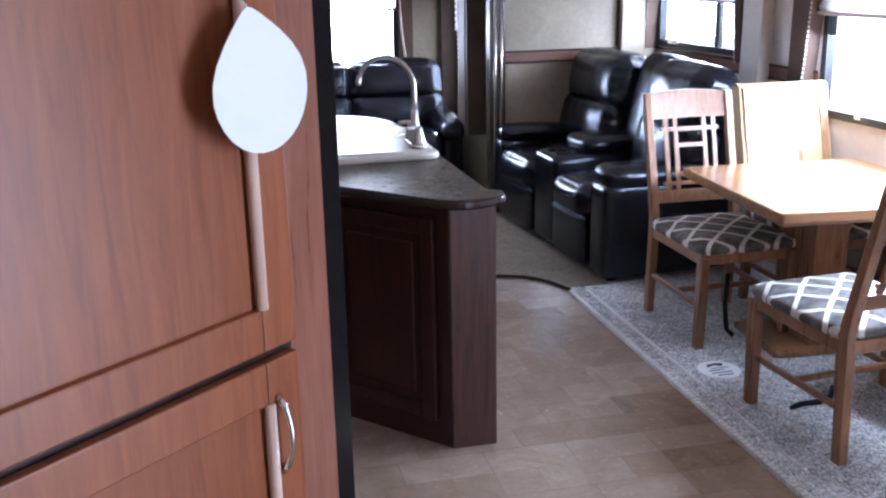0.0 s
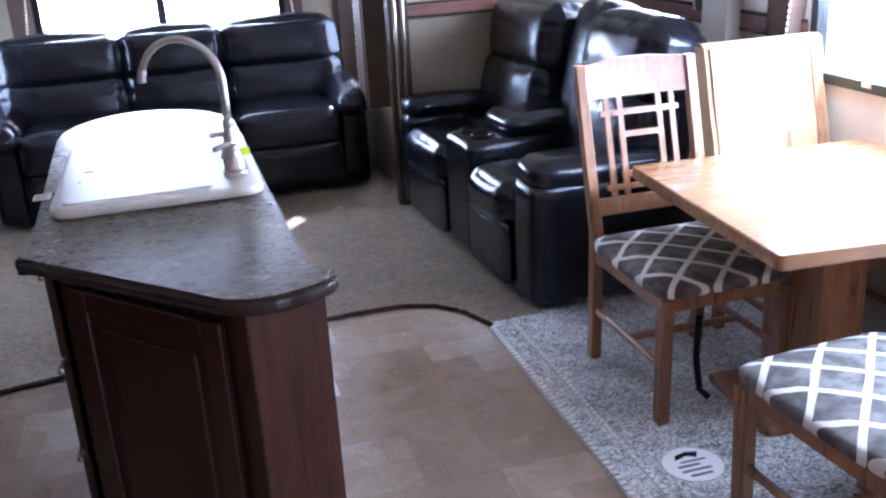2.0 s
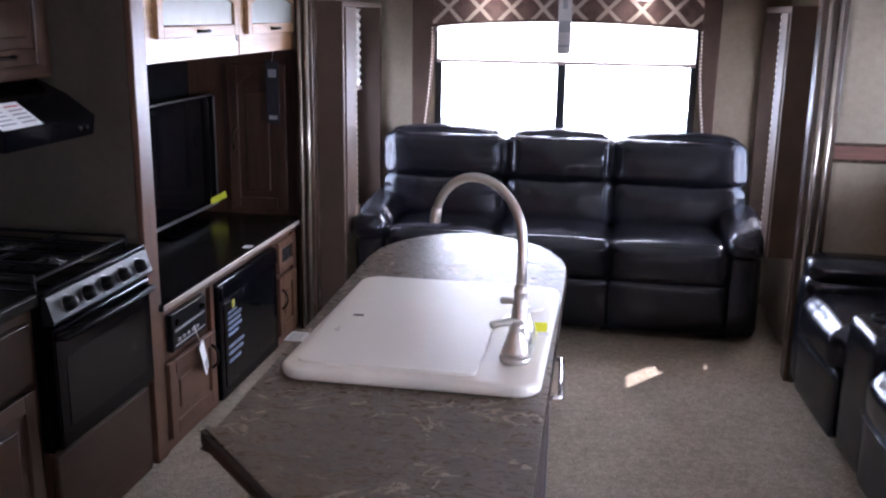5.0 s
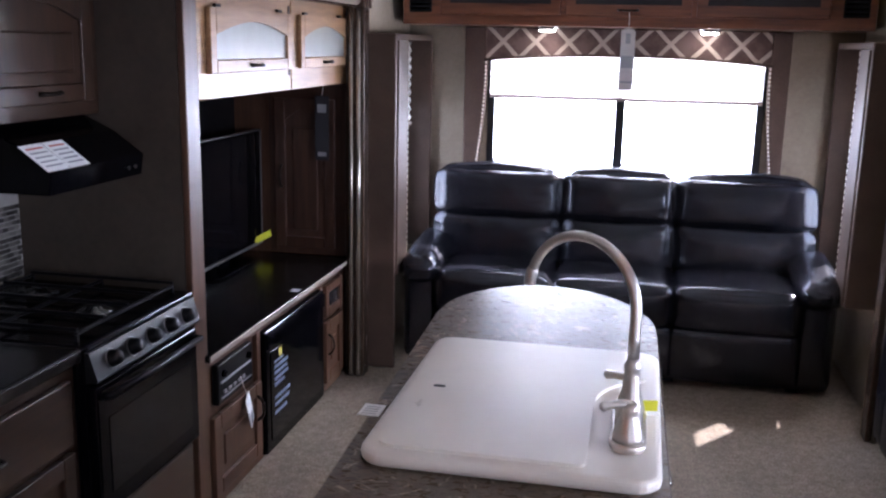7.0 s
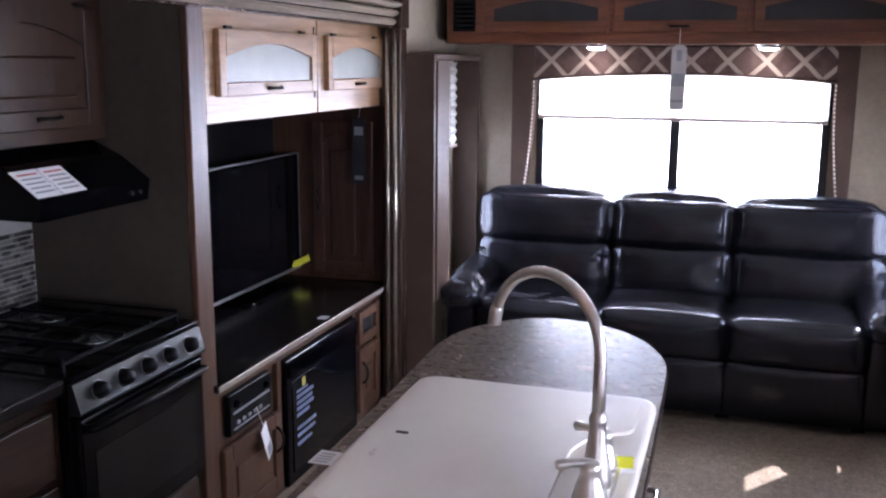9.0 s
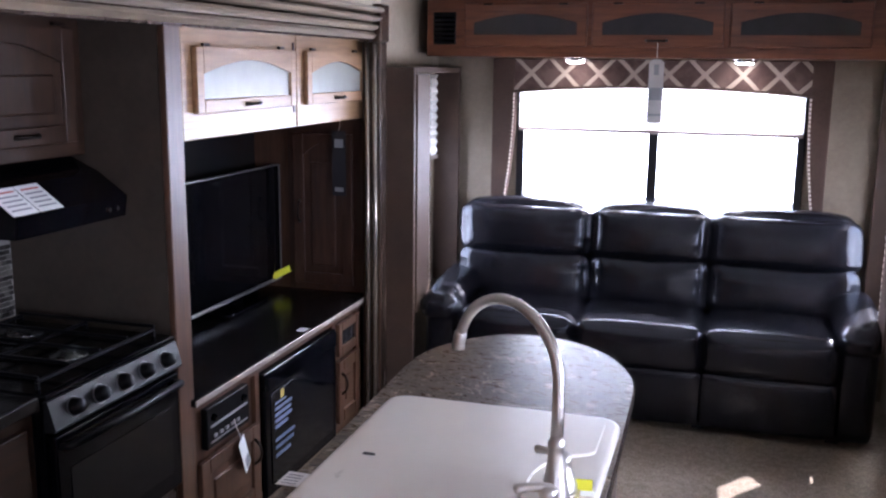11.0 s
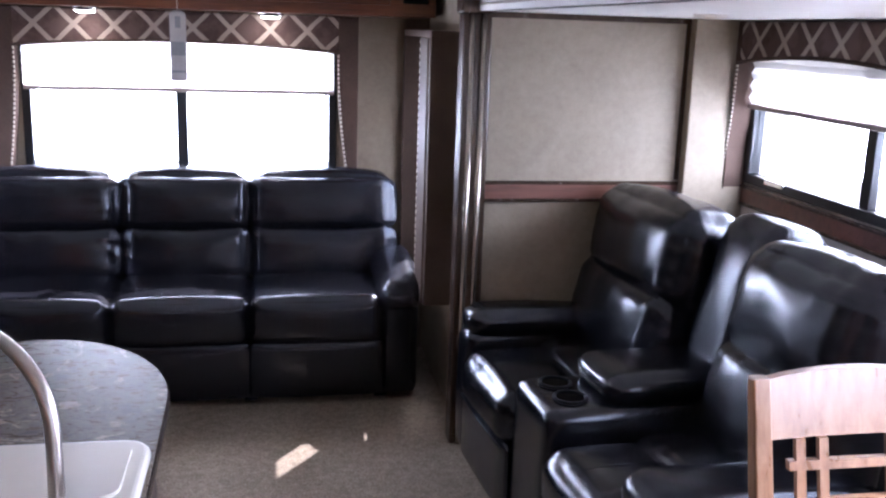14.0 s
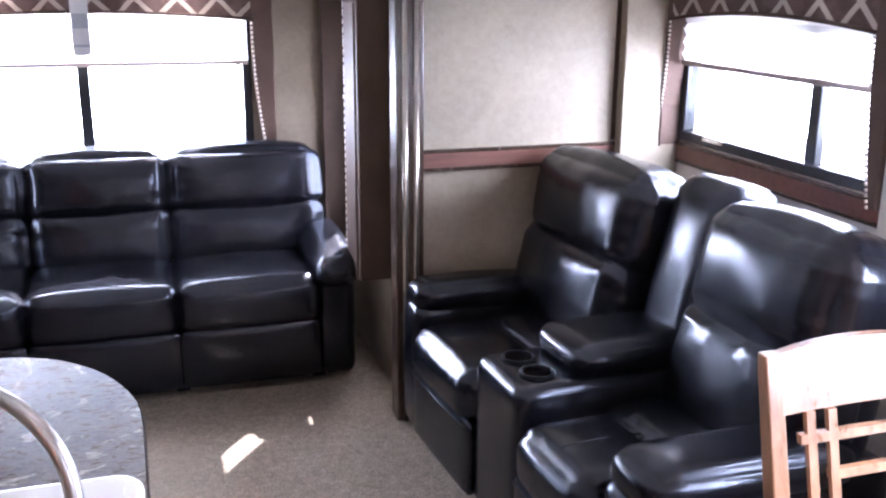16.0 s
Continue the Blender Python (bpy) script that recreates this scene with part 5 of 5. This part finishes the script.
def kitchen_base():
    t = thing("base_cabinet", (0.95, 3.3, 0), "brown wooden base cabinet with drawer beside the range", "cabinet")
    o = Vector((0.95, 3.3, 0))
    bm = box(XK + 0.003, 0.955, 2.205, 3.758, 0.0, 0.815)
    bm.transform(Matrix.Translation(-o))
    part("body", bm, M_WALNUT_SHADED, t)
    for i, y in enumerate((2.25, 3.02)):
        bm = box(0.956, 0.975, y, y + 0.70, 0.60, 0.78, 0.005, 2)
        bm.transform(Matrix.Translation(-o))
        d = part("drawer_front", bm, M_WALNUT_SHADED_Y, t)
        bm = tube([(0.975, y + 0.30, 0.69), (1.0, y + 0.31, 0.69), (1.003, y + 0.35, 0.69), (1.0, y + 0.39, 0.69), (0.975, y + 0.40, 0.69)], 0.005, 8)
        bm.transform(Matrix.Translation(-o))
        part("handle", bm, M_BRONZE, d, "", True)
        cabinet_door(t, Vector((0.956, y, 0.06)) - o, (0, 1, 0), 0.70, 0.52, M_WALNUT_SHADED, M_WALNUT_SHADED, False, (0.06, 0.40, 0.11, True))
    w = thing("kitchen_worktop", (0.66, 2.98, 0.817), "laminate worktop beside the range, its shade put in as black", "worktop")
    # black top used in place of the laminate, to paint it in shade
    part("slab", box(XK + 0.003 - 0.66, 0.985 - 0.66, 2.205 - 2.98, 3.760 - 2.98, 0.0, 0.04, 0.008, 3), M_BLACK_TOP, w)


kitchen_base()


def hood():
    t = thing("range_hood", (XK + 0.003, 4.16, 1.23), "black range hood with sloped front under the cabinet", "range hood")
    y0, y1 = -0.26, 0.235
    part("canopy", prism([(0, 0.0), (0.46, 0.0), (0.47, 0.065), (0.37, 0.135), (0.26, 0.185), (0, 0.185)], y0, y1, 0.004, 1, "y"), M_BLACK, t)
    for y in (0.10, 0.14):
        bm = lathe([(0.008, 0.0), (0.007, 0.006)])
        bm.transform(Matrix.Translation((0.465, y + 0.04, 0.03)) @ pose(0, 0, 0, 0, 90, 0))
        part("button", bm, M_CHROME, t)
    g = thing("leaflet", (XK + 0.003 + 0.428, 3.985, 1.23 + 0.1005), "white printed leaflet lying on the range hood", "leaflet")
    tilt = pose(0, 0, 0, 0, 36, 0)
    for a, b in ((-0.10, 0.0), (0.005, 0.10)):
        bm = box(-0.055, 0.055, a, b, 0, 0.002)
        bm.transform(tilt)
        p = part("page", bm, M_PAPER, g)
        for i in range(5):
            bm = box(-0.04 + i * 0.018, -0.034 + i * 0.018, a + 0.012, b - 0.012, 0.002, 0.0026)
            bm.transform(tilt)
            part("print_line", bm, M_GREY_INK if i else M_RED_INK, p)


hood()


def over_range_cabinet():
    for y0, y1 in ((3.70, 4.397), (2.96, 3.69)):
        t = thing("wall_cabinet", (XK + 0.003, y0, 1.418), "brown wooden wall cabinet with arched door over the kitchen", "cabinet", "wall cabinets over the kitchen")
        w = y1 - y0
        part("body", box(0, 0.30, 0, w, 0, 0.435), M_WALNUT_SHADED, t)
        part("face_frame", box(0.301, 0.32, 0, w, 0, 0.435, 0.003), M_WALNUT_SHADED_Y, t)
        cabinet_door(t, (0.321, 0.03, 0.045), (0, 1, 0), w - 0.085, 0.345, M_WALNUT_SHADED, M_WALNUT_SHADED, True, ((w - 0.085) * 0.62, 0.03, 0.10, False))
        for yy in (0.08, w - 0.13):
            part("hinge", box(0.32, 0.334, yy, yy + 0.05, 0.395, 0.405), M_BRONZE, t)


over_range_cabinet()



def backsplash():
    """Small mosaic tiles in staggered rows, joined, on the wall behind the range."""
    t = structure("backsplash", box(XK + 0.0005, XK + 0.004, 2.96, 4.398, 0.86, 1.228), M_GROUT, "grey mosaic tile backsplash behind the range", "backsplash")
    bm = bmesh.new()
    row, z = 0, 0.865
    while z < 1.11:
        y = 3.25 + (row % 3) * 0.009
        while y < 4.385:
            w = 0.024 if (row + int(y * 100)) % 3 else 0.036
            w = min(w, 4.396 - y)
            bm_box(bm, XK + 0.004, XK + 0.0075, y, y + w - 0.003, z, z + 0.0145)
            y += w
        z += 0.0175
        row += 1
    tagged(part("mosaic_tiles", bm, M_MOSAIC, t, "small grey and brown glass tiles"), kind="stuff")


backsplash()

# ---- overhead cabinets over the sofa ----


def overhead():
    t = thing("overhead_cabinet", (2.285, 6.60, 1.755), "cherry overhead cabinet run with smoked oval-arched glass doors", "cabinet")
    x0, x1 = -1.165, 1.165
    part("body", box(x0, x1, 0.022, 0.398, 0.0, 0.289), M_CHERRY_X, t)
    part("face_frame", box(x0, x1, 0.002, 0.021, 0.0, 0.289, 0.003), M_CHERRY_X, t)
    for i in range(3):
        a = -0.96 + i * 0.645
        d = part("door", box(a, a + 0.62, -0.018, 0.0, 0.05, 0.262, 0.006, 2), M_CHERRY_X, t)
        pts = []
        w = 0.52
        for k in range(17):
            s = k / 16
            pts.append((a + 0.05 + w * s, 0.168 + 0.042 * math.sin(math.pi * s)))
        for k in range(17):
            s = 1 - k / 16
            pts.append((a + 0.05 + w * s, 0.108))
        part("glass_panel", prism(pts, -0.0225, -0.0185, axis="y"), M_DARK_GLASS, d, "smoked arched glass")
        if i == 1:
            part("handle", tube([(a + 0.26, -0.02, 0.083), (a + 0.27, -0.042, 0.08), (a + 0.35, -0.042, 0.08), (a + 0.36, -0.02, 0.083)], 0.005, 8), M_BRONZE, d, "", True)
        for xx in (a + 0.1, a + 0.48):
            part("hinge", box(xx, xx + 0.045, -0.024, -0.018, 0.252, 0.262), M_BRONZE, d)
    for a in (-1.13, 1.01):
        s = part("speaker_grille", box(a, a + 0.12, -0.006, 0.001, 0.06, 0.22, 0.004), M_BLACK_MATT, t, "black speaker grille")
        for k in range(6):
            part("slat", box(a + 0.008, a + 0.112, -0.010, -0.0065, 0.072 + k * 0.023, 0.084 + k * 0.023), M_BLACK, s)
    for x in (1.861, 2.695):
        l = thing("puck_light", (x, 6.80, 1.753), "small round warm downlight under the overhead cabinet", "lamp", "downlights over the sofa")
        bm = tube([(0, 0, -0.016), (0, 0, -0.004), (0, 0, 0.001)], [0.05, 0.062, 0.064], 24)
        part("ring", bm, M_CHROME, l)
        part("diffuser", tube([(0, 0, -0.024), (0, 0, -0.0165)], [0.03, 0.048], 24), M_LAMP, l)
    g = thing("hang_tag", (2.29, 6.56, 1.715), "pale folded paper tag hanging before the rear window", "tag")
    part("slip", prism([(-0.035, -0.27), (0.035, -0.27), (0.035, 0.02), (0.015, 0.035), (-0.015, 0.035), (-0.035, 0.02)], -0.001, 0.001, axis="y"), M_TAG_GREY, g)
    part("print_shape", box(-0.012, 0.012, -0.0018, -0.0012, -0.04, 0.01), M_GREY_INK, g)
    part("print_bar", box(-0.03, 0.03, -0.0018, -0.0012, -0.16, -0.10), M_GREY_INK, g)
    part("print_bar", box(-0.03, 0.03, -0.0018, -0.0012, -0.235, -0.225), M_GREY_INK, g)
    part("string", tube([(0, 0, 0.03), (0.0, -0.002, 0.06), (0.0, -0.003, 0.112)], 0.0015, 5), M_PAPER, g)


overhead()
l = thing("ceiling_light", (4.05, 5.0, SLIDE_CEIL - 0.012), "small round recessed light in the slide-out ceiling", "lamp")
part("ring", tube([(0, 0, 0.0), (0, 0, 0.012)], [0.05, 0.055], 24), M_SINK, l)

# ---- hallway: pantry with angled doors, cabinet by the entry ----


def pantry():
    th = radians(48)
    u = Vector((math.sin(th), math.cos(th), 0))
    n = Vector((u.y, -u.x, 0))
    A = Vector((1.812, 1.132, 0))
    B = A - u * 0.98
    t = thing("pantry_cabinet", (A.x, A.y, 0), "amber cherry pantry cabinet with angled doors", "cabinet")
    body = [(B.x - A.x, B.y - A.y), (-0.024 * n.x, -0.024 * n.y), (0.012, 0.20), (-0.70, 0.94), (-1.65, 0.94), (-1.65, B.y - A.y)]
    pts = [(B.x - A.x - 0.024 * n.x, B.y - A.y - 0.024 * n.y)] + body[1:]
    part("body", prism(pts, 0.0, 2.04), M_PANTRY, t)
    part("side_panel", prism([(-0.0125, -0.011), (0.02, 0.012), (0.026, 0.20), (0.0125, 0.20), (-0.03, 0.004)], 0.0, 2.035), M_BLACK_TOP, t, "black edge panel")

    def stile(a, b, z0, z1, th_=0.022, m=M_PANTRY, name="stile"):
        p, q = u * a, u * b
        part(name, prism([(p.x - 0.023 * n.x, p.y - 0.023 * n.y), (q.x - 0.023 * n.x, q.y - 0.023 * n.y), (q.x, q.y), (p.x, p.y)], z0, z1, 0.003, 2), m, t)

    stile(-0.118, -0.018, 0, 2.035, m=M_PANTRY_STILE)
    stile(-0.98, -0.90, 0, 2.035)
    # rail in near-black wood: the shadow between the doors is put into its colour
    stile(-0.90, -0.11, 1.02, 1.05, m=M_ISLAND, name="rail")
    for z0, h, hz in ((1.044, 0.94, 0.45), (0.12, 0.905, 0.775)):
        d = cabinet_door(t, u * -0.885 + n * 0.001 + Vector((0, 0, z0)), u, 0.76, h, M_PANTRY, M_PANTRY, False, (0.705, hz if z0 > 1 else 0.77, 0.14, True), n, None, M_CHROME, 0.022, 0.075, raised=False)
        e = u * (-0.885 + 0.685 + 0.002) + n * 0.021
        bm = tube([e + Vector((0, 0, z0 + 0.075)), e + Vector((0, 0, z0 + h - 0.075))], 0.0105, 8)
        part("bead", bm, M_PANTRY_BEAD, d, "bead of the door, its highlight painted pale", True)
    # tear-shaped tag on the upper handle
    g = thing("hang_tag", A + u * -0.224 + n * 0.062 + Vector((0, 0, 1.60)), "white teardrop-shaped paper tag hanging from the pantry handle", "tag")
    pts, lean = [], radians(9)
    for i in range(28):
        a = 2 * math.pi * i / 28
        r = 0.097
        x, z = r * math.sin(a), -0.125 - r * math.cos(a)
        if z > -0.125:
            k = (z + 0.125) / r
            x *= 1 - 0.62 * k * k
            z = -0.125 + (z + 0.125) * 1.22
        pts.append((x * math.cos(lean) - z * math.sin(lean), z * math.cos(lean) + x * math.sin(lean)))
    bm = prism(pts, -0.001, 0.001, axis="y")
    bm.transform(Matrix((u, -n, Vector((0, 0, 1)))).transposed().to_4x4())
    part("slip", bm, M_PAPER, g)
    part("string", tube([Vector((0, 0, 0.0)), Vector((0, 0, 0.03)) - n * 0.02, Vector((0, 0, 0.06)) - n * 0.03], 0.0015, 5), M_BLACK_MATT, g)


pantry()


def entry_cabinet():
    t = thing("entry_cabinet", (3.42, 1.0, 0), "amber cherry cabinet by the entry with chrome handles", "cabinet")
    part("body", box(0.024, 0.068, -0.55, 0.53, 0, 2.04), M_PANTRY, t)
    part("end_stile", box(-0.005, 0.02, 0.535, 0.60, 0, 2.035, 0.004, 2), M_PANTRY_STILE, t)
    part("shadow_strip", box(0.0, 0.02, 0.50, 0.532, 0, 2.035), M_ISLAND, t)
    for z0, h, hz in ((1.10, 0.90, 0.22), (0.12, 0.96, 0.74)):
        cabinet_door(t, (0.0235, 0.50, z0), (0, -1, 0), 0.50, h, M_PANTRY, M_PANTRY, False, (0.035, hz, 0.13, True), (-1, 0, 0), None, M_CHROME, 0.02, 0.07)
        cabinet_door(t, (0.0235, -0.02, z0), (0, -1, 0), 0.50, h, M_PANTRY, M_PANTRY, False, (0.465, hz, 0.13, True), (-1, 0, 0), None, M_CHROME, 0.02, 0.07)
    g = thing("notice_sheet", (3.385, 1.455, 1.52), "white printed notice sheets hanging on the entry cabinet", "paper")
    for k, (a, b) in enumerate(((0.0, 0.012), (0.012, 0.02))):
        bm = bmesh.new()
        rows = []
        for i in range(9):
            z = -0.29 * i / 8
            rows.append([bm.verts.new((-0.012 * k + 0.014 * math.sin(i * 0.7 + k) , 0.10 - 0.22 * j / 4, z + 0.012 * k)) for j in range(5)])
        for p, q in zip(rows, rows[1:]):
            for j in range(4):
                bm.faces.new((p[j], p[j + 1], q[j + 1], q[j]))
        part("sheet", bm, M_PAPER, g, "", True)


entry_cabinet()

# ---- small things on the floor ----


def floor_things():
    v = thing("floor_register", (2.625, 3.83, 0.0), "tan metal floor register with slots in the vinyl", "vent")
    part("frame", prism(rounded_outline(0.105, 0.30, 0.008, 3), 0.0005, 0.006, 0.002, 1), M_REGISTER, v)
    for i in range(12):
        part("slot", box(-0.035, 0.035, -0.125 + i * 0.021, -0.114 + i * 0.021, 0.006, 0.0066), M_BLACK_MATT, v)
    d = thing("floor_decal", (3.585, 2.85, 0.011), "round white printed sticker lying on the carpet", "sticker")
    bm = prism([(0.09 * math.cos(a), 0.09 * math.sin(a)) for a in [2 * math.pi * i / 28 for i in range(28)]], 0, 0.003)
    part("disc", bm, M_PAPER, d)
    for x0, x1, y0, y1 in ((-0.035, 0.035, -0.06, -0.05), (-0.05, 0.045, -0.035, -0.025), (-0.05, 0.02, -0.01, 0.0), (-0.03, 0.05, 0.012, 0.02)):
        part("print_bar", box(x0, x1, y0, y1, 0.003, 0.0036), M_STICKER_BLUE, d)
    part("print_shape", prism([(-0.04, 0.03), (0.0, 0.045), (0.03, 0.03), (0.045, 0.055), (0.01, 0.065), (-0.03, 0.055)], 0.003, 0.0036), M_BLACK_MATT, d)
    c = thing("seat_belt_strap", (3.78, 2.46, 0.012), "short black strap lying curled on the carpet", "strap")
    part("webbing", tube([(-0.12, -0.02, 0.006), (-0.06, 0.0, 0.007), (0.02, 0.0, 0.008), (0.08, 0.02, 0.012), (0.11, 0.06, 0.03)], [0.008, 0.011, 0.011, 0.011, 0.009], 8), M_BLACK_MATT, c, "", True)
    c = thing("seat_belt_strap", (3.80, 3.20, 0.012), "black strap hanging to the carpet behind a chair leg", "strap")
    part("webbing", tube([(0.0, 0.0, 0.30), (0.0, 0.01, 0.15), (0.01, 0.0, 0.03), (0.03, -0.03, 0.008)], 0.012, 8), M_BLACK_MATT, c, "", True)


floor_things()
